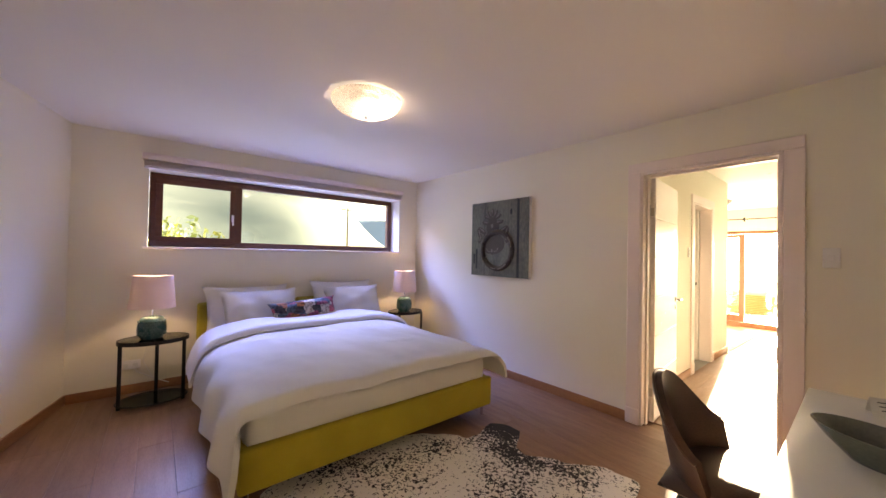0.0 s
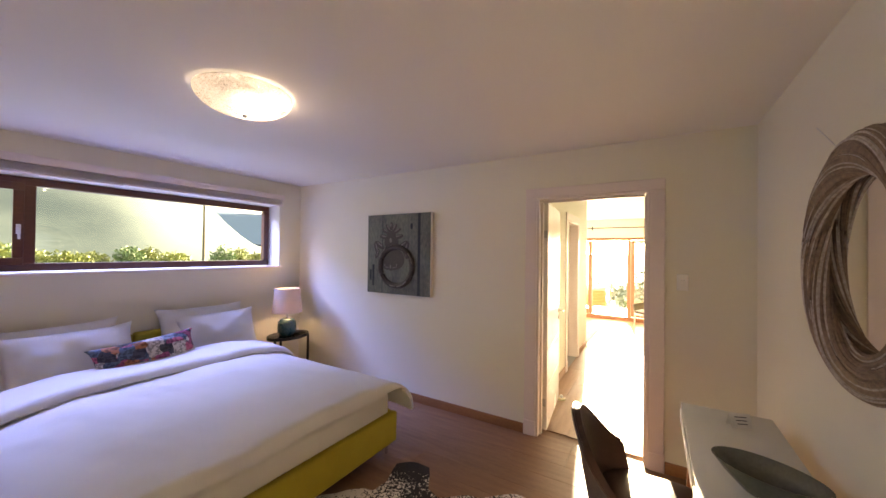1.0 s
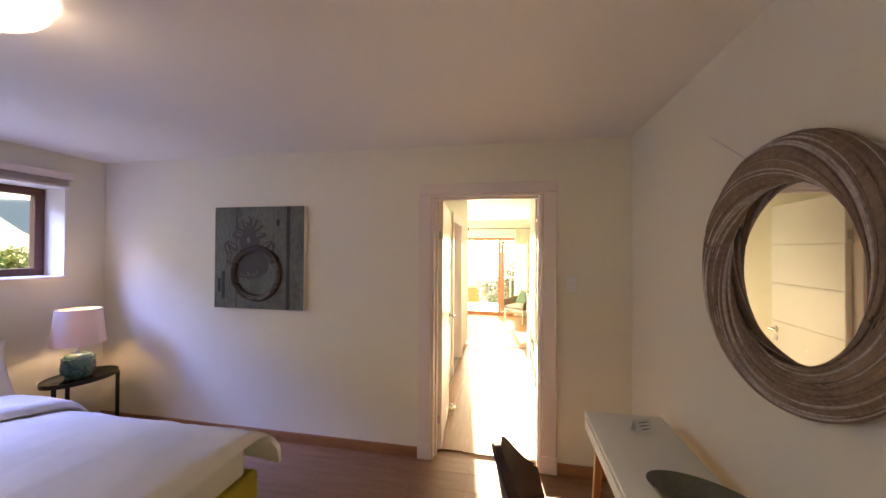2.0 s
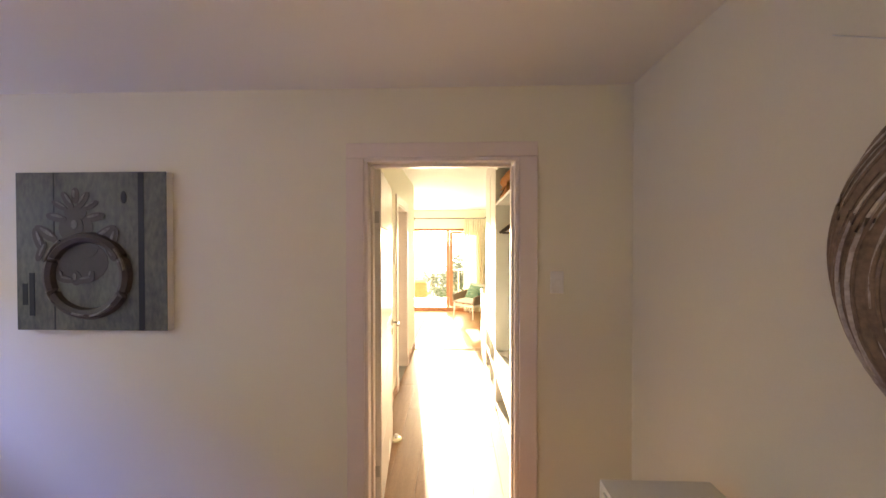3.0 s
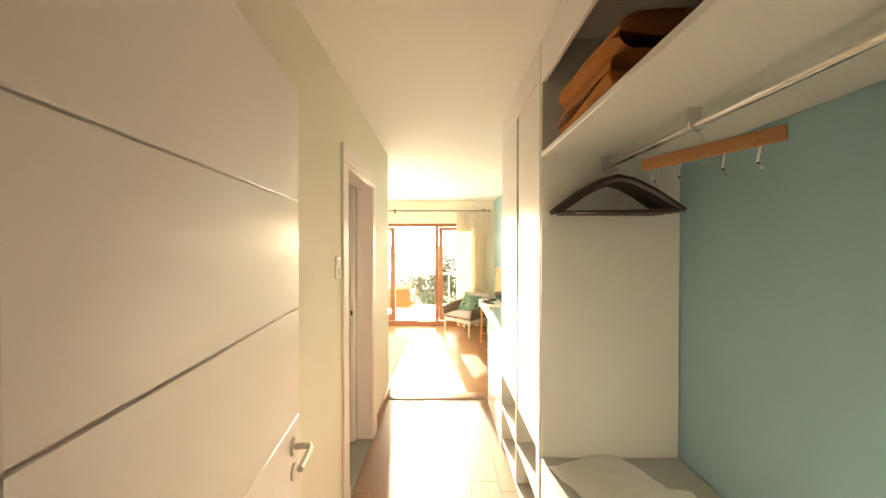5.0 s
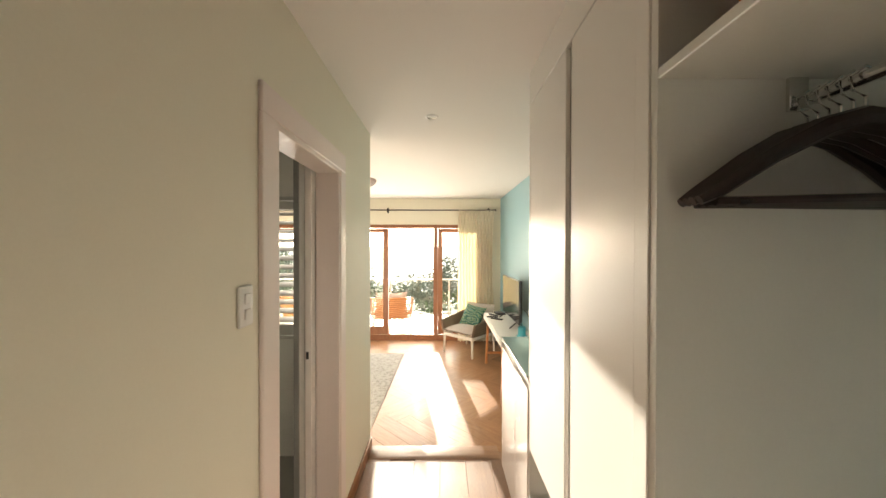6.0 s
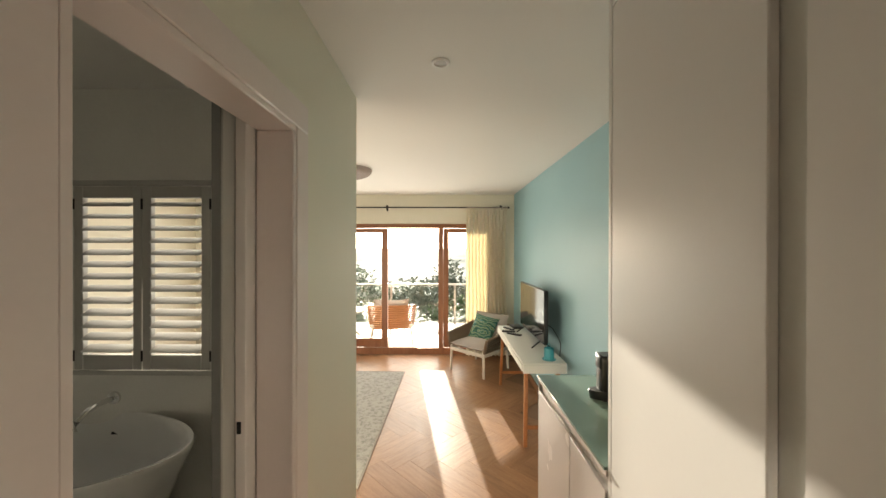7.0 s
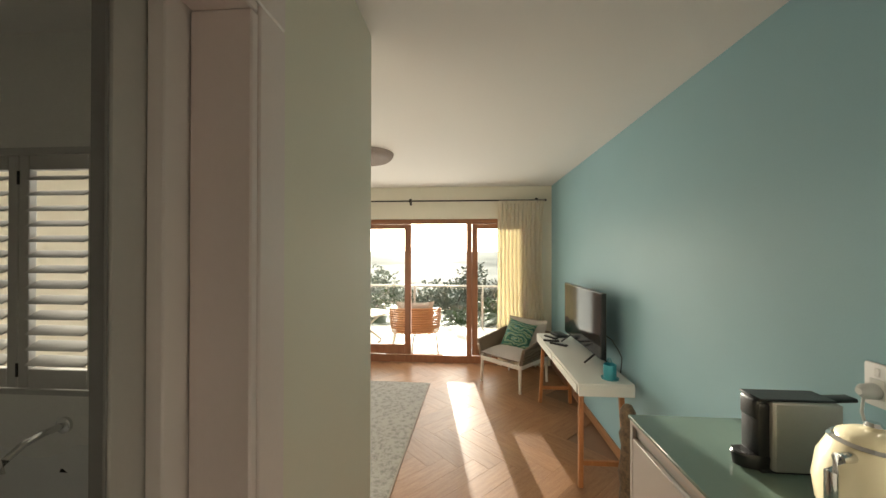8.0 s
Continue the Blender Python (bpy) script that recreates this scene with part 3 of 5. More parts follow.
def fold_point(u, v):
    """The turned-back band at the head of the duvet."""
    s = (u - 0.5) * 2 * (DW + 0.26)
    over = max(0.0, abs(s) - DW)
    sg = 1 if s > 0 else -1
    x = sg * min(abs(s), DW) + sg * (0.09 * (1 - math.exp(-over / 0.07)) + 0.25 * over)
    a = v
    wob = 0.025 * noise.noise((x * 1.9, 0.3, 5)) + 0.015 * noise.noise((x * 5.2, 2.3, 5))
    y = 0.68 - 0.44 * a + wob
    lift = 0.018 + 0.045 * min(1.0, (1.0 - a) / 0.16) ** 0.5
    w = noise.noise((x * 2.2, y * 4, 9.4)) * 0.014
    z = DTOP + 0.080 * min(1.0, max(0.0, (DW - abs(s)) / 0.35)) ** 0.6 * (1 if over == 0 else 0) + lift + w - 0.30 * min(1, over / 0.26) ** 1.2
    return (x, y, z)


part("turned_back_edge", sheet(70, 16, fold_point, 0.02), LINEN, duvet, angle=80)

pgroup = "pillows on the bed"
for x, y, z, lean, yaw, w, seed in ((0.80, 4.37, 0.75, 68, 3, 0.84, 1), (1.86, 4.38, 0.77, 70, -2, 0.80, 2), (0.90, 4.22, 0.73, 58, 4, 0.78, 3), (1.94, 4.24, 0.73, 60, -5, 0.74, 4)):
    p = thing("pillow", "plain white cotton pillow leaning on the headboard", "pillow", (x, y, z), 0, pgroup)
    part("pillowcase", moved(pillow_mesh(w, 0.54, 0.20, 0.03, seed * 3.7), pose(0, 0, 0, lean, 0, yaw)), LINEN, p, angle=80)

# lumbar cushion with a patchwork print
PATCH = bpy.data.materials.new("patchwork_print")
PATCH.use_nodes = True
n, l = PATCH.node_tree.nodes, PATCH.node_tree.links
co, mp, vo, rp, br, mx = (n.new("ShaderNode" + k) for k in ("TexCoord", "Mapping", "TexVoronoi", "ValToRGB", "TexNoise", "Mix"))
mp.inputs["Scale"].default_value = (1, 1, 1.3)
vo.distance, vo.inputs["Scale"].default_value = "CHEBYCHEV", 11
vo.inputs["Randomness"].default_value = 0.75
rp.color_ramp.interpolation = "CONSTANT"
for k, c in enumerate(((0.05, 0.05, 0.06), (0.45, 0.10, 0.16), (0.55, 0.50, 0.44), (0.08, 0.12, 0.17), (0.60, 0.56, 0.52), (0.42, 0.15, 0.06), (0.16, 0.22, 0.28), (0.30, 0.06, 0.13))):
    e = rp.color_ramp.elements[k] if k < 2 else rp.color_ramp.elements.new(k / 8)
    e.position, e.color = k / 8, (*c, 1)
sp = n.new("ShaderNodeSeparateColor")
mx.data_type, mx.blend_type = "RGBA", "MULTIPLY"
br.inputs["Scale"].default_value, mx.inputs[0].default_value = 42, 0.75
rg = n.new("ShaderNodeValToRGB")
rg.color_ramp.elements[0].position, rg.color_ramp.elements[1].position = 0.42, 0.55
rg.color_ramp.elements[0].color = (0.2, 0.2, 0.22, 1)
l.new(co.outputs["Object"], mp.inputs[0]); l.new(mp.outputs[0], vo.inputs["Vector"]); l.new(vo.outputs["Color"], sp.inputs[0])
l.new(sp.outputs[0], rp.inputs[0]); l.new(mp.outputs[0], br.inputs["Vector"]); l.new(br.outputs["Fac"], rg.inputs[0])
l.new(rp.outputs[0], mx.inputs[6]); l.new(rg.outputs[0], mx.inputs[7]); l.new(mx.outputs[2], n["Principled BSDF"].inputs["Base Color"])
n["Principled BSDF"].inputs["Roughness"].default_value = 0.85
cu = thing("lumbar_cushion", "long cushion with a multicoloured patchwork print", "cushion", (1.27, 4.00, 0.74), 0)
part("cover", moved(pillow_mesh(0.72, 0.27, 0.14, 0.02, 8.0), pose(0, 0, 0, 58, -4, 2)), PATCH, cu, angle=80)


# ---- bedside tables and lamps ----
def bedside(at):
    t = thing("side_table", "oval black metal side table with glass top", "side table", at, 0, "bedside tables")
    a, b, top = 0.255, 0.185, 0.57
    ring = [(a * math.cos(k * math.pi / 24), b * math.sin(k * math.pi / 24)) for k in range(48)]
    part("rim", moved(lathe([(1.0, 0.0), (1.0, 0.034), (0.965, 0.034), (0.965, 0.0), (1.0, 0.0)], 56, a, b), pose(0, 0, top - 0.03)), BLACK, t)
    part("glass_top", moved(lathe([(0, 0), (0.966, 0), (0.966, 0.008), (0, 0.008)], 56, a, b), pose(0, 0, top - 0.006)), SMOKE, t, "clear glass top")
    part("lower_rim", tube([(x * 0.985, y * 0.985, 0.03) for x, y in ring], 0.007, 8, True), BLACK, t)
    part("lower_glass", moved(lathe([(0, 0), (0.955, 0), (0.955, 0.006), (0, 0.006)], 56, a, b), pose(0, 0, 0.028)), SMOKE, t, "clear glass lower shelf")
    for ang in (205, 330, 85):
        x, y = a * 0.97 * math.cos(radians(ang)), b * 0.97 * math.sin(radians(ang))
        part("leg", box(x - 0.014, y - 0.007, 0.0, x + 0.014, y + 0.007, top - 0.02, 0.002), BLACK, t)
    return t


bs = bedside((0.02, 4.25, 0))
copy_thing(bs, pose(2.74, 4.28, 0))


def table_lamp(at):
    t = thing("table_lamp", "lit lamp with teal ceramic base and pale pink shade", "lamp", at, 0, "bedside lamps")
    prof = [(0, 0), (0.075, 0.0), (0.082, 0.012), (0.100, 0.05), (0.104, 0.10), (0.098, 0.15), (0.082, 0.185), (0.06, 0.196), (0.015, 0.198)]
    body = part("body", lathe(prof, 40), TEAL, t)
    dots = bmesh.new()
    for r in range(6):
        z = 0.04 + r * 0.023
        rad = 0.100 + 0.003 * math.sin(r)
        for k in range(22):
            a = (k + 0.5 * (r % 2)) * 2 * math.pi / 22
            bmesh.ops.create_icosphere(dots, subdivisions=1, radius=0.0075, matrix=Matrix.Translation((rad * math.cos(a), rad * math.sin(a), z)))
    part("beads", dots, TEAL, body, "raised teal beads")
    part("stem", moved(lathe([(0, 0), (0.008, 0), (0.008, 0.11), (0, 0.11)], 12), pose(0, 0, 0.195)), CHROME, t)
    part("shade", moved(lathe([(0.170, 0.0), (0.142, 0.285), (0.140, 0.285), (0.168, 0.0), (0.170, 0.0)], 48), pose(0, 0, 0.275)), SHADE, t, "pale pink fabric drum shade")
    for r, z in ((0.169, 0.277), (0.141, 0.559)):
        part("shade_ring", tube([(r * math.cos(k * math.pi / 18), r * math.sin(k * math.pi / 18), z) for k in range(36)], 0.0025, 6, True), SHADE, t)
    return t


tl = table_lamp((0.0, 4.25, 0.572))
copy_thing(tl, pose(2.72, 4.28, 0.572))
flex = thing("lamp_flex", "thin white lamp cable hanging to the socket", "cable", (0, 0, 0))
part("cable", tube([(-0.02, 4.33, 0.58), (-0.02, 4.47, 0.5), (-0.06, 4.56, 0.3), (0.02, 4.56, 0.12), (0.14, 4.54, 0.06), (-0.1, 4.57, 0.2), (-0.13, 4.585, 0.26)], 0.003, 6), WHITEP, flex)


# ---- ceiling lamps ----
FROST = bpy.data.materials.new("frosted_bubble_glass")
FROST.use_nodes = True
n, l = FROST.node_tree.nodes, FROST.node_tree.links
n.remove(n["Principled BSDF"])
tr, tl_, gl, m1, m2, co, vo, bp = (n.new(k) for k in ("ShaderNodeBsdfTransparent", "ShaderNodeBsdfTranslucent", "ShaderNodeBsdfGlossy", "ShaderNodeMixShader", "ShaderNodeMixShader", "ShaderNodeTexCoord", "ShaderNodeTexVoronoi", "ShaderNodeBump"))
vo.inputs["Scale"].default_value = 85
bp.inputs["Strength"].default_value, bp.inputs["Distance"].default_value = 0.9, 0.006
l.new(co.outputs["Object"], vo.inputs["Vector"]); l.new(vo.outputs["Distance"], bp.inputs["Height"])
tr.inputs[0].default_value, tl_.inputs[0].default_value = (0.80, 0.73, 0.70, 1), (0.44, 0.39, 0.37, 1)
gl.inputs["Roughness"].default_value = 0.12
for s in (tl_, gl):
    l.new(bp.outputs[0], s.inputs["Normal"])
m2.inputs[0].default_value = 0.07
vr = n.new("ShaderNodeMapRange")
vr.inputs[1].default_value, vr.inputs[2].default_value, vr.inputs[3].default_value, vr.inputs[4].default_value = 0.15, 0.6, 0.30, 0.75
l.new(vo.outputs["Distance"], vr.inputs[0]); l.new(vr.outputs[0], m1.inputs[0])
l.new(tr.outputs[0], m1.inputs[1]); l.new(tl_.outputs[0], m1.inputs[2]); l.new(m1.outputs[0], m2.inputs[1]); l.new(gl.outputs[0], m2.inputs[2])
l.new(m2.outputs[0], n["Material Output"].inputs[0])
GLOW = bpy.data.materials.new("lit_bulb")
GLOW.use_nodes = True
GLOW.node_tree.nodes["Principled BSDF"].inputs["Emission Color"].default_value = (1.0, 0.86, 0.70, 1)
GLOW.node_tree.nodes["Principled BSDF"].inputs["Emission Strength"].default_value = 1.2


def bowl_light(at, lit):
    t = thing("ceiling_light", "bubbled frosted glass bowl ceiling light" + (", lit" if lit else ", unlit"), "ceiling light", at, 0, "bowl ceiling lights")
    prof = [(0.0, -0.118)] + [(0.245 * math.sin(a), -0.118 * math.cos(a) ** 0.8) for a in (k * math.pi / 2 / 14 for k in range(1, 14))] + [(0.245, -0.008), (0.238, -0.008)]
    part("glass_bowl", lathe(prof, 56), FROST, t, angle=80)
    part("mount", lathe([(0, 0), (0.09, 0), (0.09, -0.02), (0, -0.02)], 32), WHITEP, t)
    part("finial", moved(lathe([(0, 0), (0.012, 0.003), (0.014, 0.012), (0.006, 0.02), (0, 0.022)], 14), pose(0, 0, -0.136)), CHROME, t, "small steel finial")
    b = part("bulb", moved(lathe([(0, -0.03), (0.022, -0.02), (0.03, 0.0), (0.022, 0.02), (0.012, 0.045), (0, 0.045)], 18), pose(0.10, 0.01, -0.062)), GLOW if lit else WHITEP, t)
    b.visible_shadow = False
    return t


bowl_light((1.15, 2.42, H), True)
bowl_light((8.5, 2.03, HL), False)


def downlight(x, y):
    t = thing("downlight", "small recessed white downlight", "downlight", (x, y, HL), 0, "corridor downlights")
    part("ring", lathe([(0.028, 0.0), (0.045, 0.0), (0.045, -0.004), (0.034, -0.007), (0.028, -0.003), (0.028, 0.0)], 28), WHITEP, t)
    part("lens", lathe([(0, -0.0015), (0.028, -0.0015)], 28), SHUT, t)


downlight(4.16, 0.966)
downlight(6.26, 0.975)
hatch = thing("ceiling_hatch", "white framed attic hatch in the corridor ceiling", "hatch", (3.765, 1.138, HL))
part("hatch_panel", box(-0.213, -0.213, -0.010, 0.213, 0.213, -0.004, 0.002), CEIL, hatch)
# Dark plate behind the panel: the gap's shade given as colour.
part("shadow_gap", box(-0.224, -0.224, -0.003, 0.224, 0.224, -0.0005), DARKG, hatch)
for b in (box(-0.27, -0.27, -0.02, 0.27, -0.225, -0.001, 0.005), box(-0.27, 0.225, -0.02, 0.27, 0.27, -0.001, 0.005), box(-0.27, -0.225, -0.02, -0.225, 0.225, -0.001, 0.005), box(0.225, -0.225, -0.02, 0.27, 0.225, -0.001, 0.005)):
    part("hatch_frame", b, TRIM, hatch)

# ---- picture of a door knocker ----
pic = thing("canvas_picture", "canvas print of an ornate old ring knocker on grey-green boards", "picture", (XD, 2.867, 1.57))
OLD = mat("print_grey_green", (0.17, 0.175, 0.135), 0.6, second=(0.055, 0.065, 0.06), scale=4, fine=22, stretch=(1, 2, 0.9), bump=0.05)
IRON = mat("print_rusty_iron", (0.042, 0.031, 0.026), 0.55, second=(0.062, 0.047, 0.038), scale=18, fine=50, bump=0.1)
SHINE = mat("print_worn_iron", (0.24, 0.22, 0.20), 0.5, second=(0.07, 0.06, 0.055), scale=20, fine=60)
DARKP = mat("print_dark_gap", (0.012, 0.015, 0.018), 0.6)
part("stretcher", box(-0.047, -0.433, -0.44, -0.002, 0.433, 0.44, 0.003), WHITEP, pic, "pale canvas edge")
part("print", box(-0.050, -0.433, -0.44, -0.0475, 0.433, 0.44), OLD, pic)


def disc(y, z, ry, rz, t=0.0012, lift=0.0, turn=0.0):
    return moved(lathe([(0, 0), (1, 0), (1, t), (0, t)], 20, rz, ry), pose(-0.050 - lift, y, z, 0, -90, 0) @ pose(0, 0, 0, 0, 0, turn))


part("plank_gap", box(-0.0512, -0.305, -0.44, -0.050, -0.272, 0.44), DARKP, pic)
part("plank_gap", box(-0.0512, 0.21, -0.44, -0.050, 0.216, 0.44), DARKP, pic)
ringc = (0.015, -0.135)
part("inner_shade", disc(0.06, -0.06, 0.16, 0.12, lift=0.0005), IRON, pic)
part("knocker_ring", tube([(-0.050, ringc[0] + 0.222 * math.cos(k * math.pi / 24), ringc[1] + 0.212 * math.sin(k * math.pi / 24)) for k in range(48)], 0.032, 8, True), IRON, pic)
for d0, d1, rr in ((225, 262, 0.222), (268, 292, 0.215), (322, 340, 0.228), (140, 175, 0.232), (20, 60, 0.236)):
    part("ring_highlight", tube([(-0.079, ringc[0] + rr * math.cos(a), ringc[1] + rr * math.sin(a)) for a in (radians(d) for d in range(d0, d1, 4))], 0.007, 6), SHINE, pic)
CX = 0.085
for k, (y, z, ry, rz_) in enumerate(((0.0, 0.13, 0.10, 0.085), (0.0, 0.02, 0.13, 0.07), (0.0, 0.215, 0.065, 0.04))):
    part("crest_boss", disc(CX + y, z, ry, rz_, lift=0.0008 + 0.0006 * k), IRON, pic)
for sd in (-1, 1):
    for k, (y, z, ln, wd_, ang) in enumerate(((0.045, 0.285, 0.055, 0.022, 35), (0.09, 0.255, 0.05, 0.018, 62), (0.11, 0.19, 0.06, 0.024, 78), (0.17, 0.10, 0.075, 0.03, 58), (0.215, 0.065, 0.07, 0.026, 20), (0.20, 0.00, 0.06, 0.022, -25), (0.06, -0.155, 0.05, 0.02, 80), (0.09, -0.13, 0.025, 0.018, 20))):
        part("crest_petal", disc(CX + sd * y, z, wd_, ln, lift=0.003 + 0.0003 * k, turn=sd * ang), IRON, pic)
        part("petal_highlight", disc(CX + sd * (y - 0.006), z + 0.008, wd_ * 0.32, ln * 0.62, lift=0.0056 + 0.0003 * k, turn=sd * ang), SHINE, pic)
for y, z, ry, rz_ in ((0.0, 0.31, 0.022, 0.045), (0.0, -0.15, 0.03, 0.04), (0.0, 0.14, 0.045, 0.05)):
    part("crest_petal", disc(CX + y, z, ry, rz_, lift=0.0025), IRON, pic)
    part("petal_highlight", disc(CX + y + 0.006, z + 0.01, ry * 0.4, rz_ * 0.5, lift=0.0053), SHINE, pic)
part("latch", box(-0.0515, 0.33, -0.36, -0.05, 0.36, -0.12), DARKP, pic)
part("latch", box(-0.0515, 0.37, -0.30, -0.05, 0.40, -0.18), DARKP, pic)
part("keyhole", disc(-0.19, 0.30, 0.016, 0.035), DARKP, pic)

# ---- mirror ----
RINGW = mat("limed_twisted_wood", (0.34, 0.235, 0.16), 0.62, second=(0.14, 0.095, 0.065), scale=7, fine=60, bump=0.6)
LIME = mat("limewash_streak", (0.66, 0.61, 0.57), 0.7, second=(0.30, 0.23, 0.18), scale=12, fine=80, bump=0.6)
mir = thing("round_mirror", "round mirror in a thick twisted limewashed wood frame", "mirror", (1.675, YM, 1.575), 180)


def ring_point(u, v):
    a, b = 2 * math.pi * u, 2 * math.pi * v
    tw = b + a
    r = 0.067 + 0.0035 * math.cos(13 * tw) + 0.002 * math.cos(24 * tw + 3 * a) + 0.004 * noise.noise((math.cos(a) * 3, math.sin(a) * 3, 4 * math.cos(b)))
    rad = 0.346 + r * math.cos(b)
    return (rad * math.cos(a), -0.036 - r * 0.52 * math.sin(b), rad * math.sin(a))


ringbm = sheet(200, 110, ring_point)
bmesh.ops.remove_doubles(ringbm, verts=ringbm.verts, dist=1e-4)
bmesh.ops.recalc_face_normals(ringbm, faces=ringbm.faces)
part("ring_frame", ringbm, RINGW, mir, angle=60)
for k in range(64):
    b0 = k * 2 * math.pi / 32 + 0.12 * (k % 3)
    span = 2.0 + 0.8 * (k % 4)
    a0 = 1.7 * k
    pts = []
    for j in range(40):
        a = a0 + span * j / 39
        b = b0 - a
        r = 0.0685 + 0.002 * math.sin(5 * b0 + a)
        rad = 0.346 + r * math.cos(b)
        pts.append((rad * math.cos(a), -0.036 - r * 0.52 * math.sin(b), rad * math.sin(a)))
    part("wood_strand", tube(pts, 0.0032 + 0.0012 * (k % 3), 5, False, [0.25 + 0.75 * math.sin(math.pi * j / 39) for j in range(40)]), LIME if k % 5 in (1, 3) else RINGW, mir)
part("mirror_glass", moved(lathe([(0, 0), (0.315, 0), (0.315, 0.004), (0, 0.004)], 64), pose(0, -0.012, 0, 90)), MIRROR, mir, "silvered mirror glass")
part("backing", moved(lathe([(0, 0), (0.335, 0), (0.335, 0.009), (0, 0.009)], 48), pose(0, -0.001, 0, 90)), DARKWOOD, mir)
part("hanging_cord", tube([(-0.45, -0.006, 0.56), (-0.2, -0.01, 0.395), (0.05, -0.012, 0.36), (0.30, -0.008, 0.31)], 0.002, 6), GREYM, mir)


# ---- desks ----
def desk(at, rz, label):
    """A slim white-topped desk with drawers and splayed beech trestle legs; front is -y in its own frame."""
    t = thing("desk", label, "desk", at, rz, "white desks")
    L, D, top = 0.76, 0.19, 0.745
    body = part("desktop", box(-L, -D, top - 0.016, L, D, top, 0.003, 2), DESKW, t)
    part("apron", box(-L, -D + 0.004, top - 0.085, L, -D + 0.02, top - 0.016, 0.002), DESKW, t)
    part("apron", box(-L, D - 0.02, top - 0.085, L, D - 0.004, top - 0.016, 0.002), DESKW, t)
    for s in (-1, 1):
        part("end_panel", box(s * L - 0.008, -D + 0.002, top - 0.087, s * L + 0.008, D - 0.002, top - 0.014, 0.002), DESKW, t)
    part("drawer_tray", box(-L + 0.01, -D + 0.02, top - 0.083, L - 0.01, D - 0.02, top - 0.077), DESKW, t)
    for x in (-0.38, 0.38):
        d = part("drawer_front", box(x - 0.345, -D - 0.006, top - 0.078, x + 0.345, -D + 0.004, top - 0.022, 0.002), DESKW, t)
        part("finger_slot", box(x - 0.07, -D - 0.008, top - 0.055, x + 0.07, -D - 0.005, top - 0.038, 0.002), GREYM, d)
    for s in (-1, 1):
        for f in (-1, 1):
            part("leg", moved(box(-0.017, -0.017, 0, 0.017, 0.017, top - 0.07, 0.004), pose(s * (L - 0.05), f * (D - 0.03), 0) @ Matrix.Shear("XY", 4, (-s * 0.09, -f * 0.03))), BEECH, t)
        part("stretcher", box(s * (L - 0.06) - 0.012, -D + 0.04, 0.15, s * (L - 0.06) + 0.012, D - 0.04, 0.185, 0.003), BEECH, t)
    return t


dk = desk((1.69, 0.142, 0.03), 180, "slim white writing desk with beech legs under the mirror")
dk.scale = (0.99, 1.0, 1.0)
dk2 = copy_thing(dk, pose(8.40, 0.067, LOW, 0, 0, 180))
dk2.scale = (0.99, 1.02, 1.028)
tagged(dk2, "slim white desk with beech legs carrying a television")

bowl = thing("oval_bowl", "grey-green glazed oval bowl on the desk", "bowl", (1.68, 0.13, 0.776), 62)
bowl.scale = (0.80, 0.80, 0.88)
part("bowl", lathe([(0, 0.0), (0.085, 0.0), (0.10, 0.012), (0.155, 0.055), (0.195, 0.098), (0.198, 0.102), (0.192, 0.102), (0.150, 0.062), (0.095, 0.022), (0, 0.016)], 48, 1.0, 0.62), BOWLM, bowl, angle=60)
leafl = thing("leaflet", "small printed leaflet lying in the bowl", "leaflet", (1.68, 0.12, 0.797), 40)
leafl.scale = (0.8, 0.8, 1)
part("sheet", moved(box(-0.05, -0.035, 0, 0.05, 0.035, 0.0015), pose(0, 0, 0, 4, 6)), PAPER, leafl)
part("photo_block", moved(box(-0.045, -0.03, 0.0016, 0.005, 0.03, 0.0022), pose(0, 0, 0, 4, 6)), INK, leafl)
tag = thing("tent_card", "small folded white card standing on the desk", "card", (2.26, 0.11, 0.777), -68)
part("card_face", moved(box(-0.045, -0.0008, 0, 0.045, 0.0008, 0.065), pose(0, -0.022, 0, -20)), PAPER, tag)
part("card_face", moved(box(-0.045, -0.0008, 0, 0.045, 0.0008, 0.065), pose(0, 0.022, 0, 20)), PAPER, tag)
for k in range(3):
    part("writing_bar", moved(box(-0.024 + 0.004 * k, -0.0014, 0.046 - 0.015 * k, 0.026, -0.0009, 0.050 - 0.015 * k), pose(0, -0.022, 0, -20)), INK, tag)

# ---- desk chair ----
ch = thing("desk_chair", "dark brown leather tub chair at the desk", "chair", (1.93, 0.50, 0), 4)
ch.scale = (1.16, 1.12, 1.02)


def shell_point(u, v):
    """The wrap-round back: u round it, v upward."""
    a = radians(-78 + 156 * u)
    h = 0.40 + (0.42 - 0.26 * abs(math.sin(a)) ** 2.2) * v
    r = 0.215 + 0.035 * v
    return (r * 1.02 * math.sin(a), r * math.cos(a) * 0.95 + 0.035 * v, h)


part("backrest", sheet(44, 14, shell_point, 0.03), LEATHER, ch, angle=70)
part("seat", moved(pillow_mesh(0.46, 0.45, 0.13, 0.008, 2.0, 14, 0.0), pose(0, -0.02, 0.43)), LEATHER, ch, angle=80)
part("piping", tube([(0.255 * 1.02 * math.sin(a), 0.25 * math.cos(a) * 0.95 + 0.035, 0.82 - 0.26 * abs(math.sin(a)) ** 2.2 + 0.002) for a in (radians(-78 + 156 * k / 40) for k in range(41))], 0.006, 6), LEATHER, ch)
for sx in (-1, 1):
    for sy in (-1, 1):
        part("leg", tube([(sx * 0.13, sy * 0.12, 0.38), (sx * 0.20, sy * 0.20, 0.0)], 0.014, 10, False, [1.2, 0.7]), BLACK, ch)
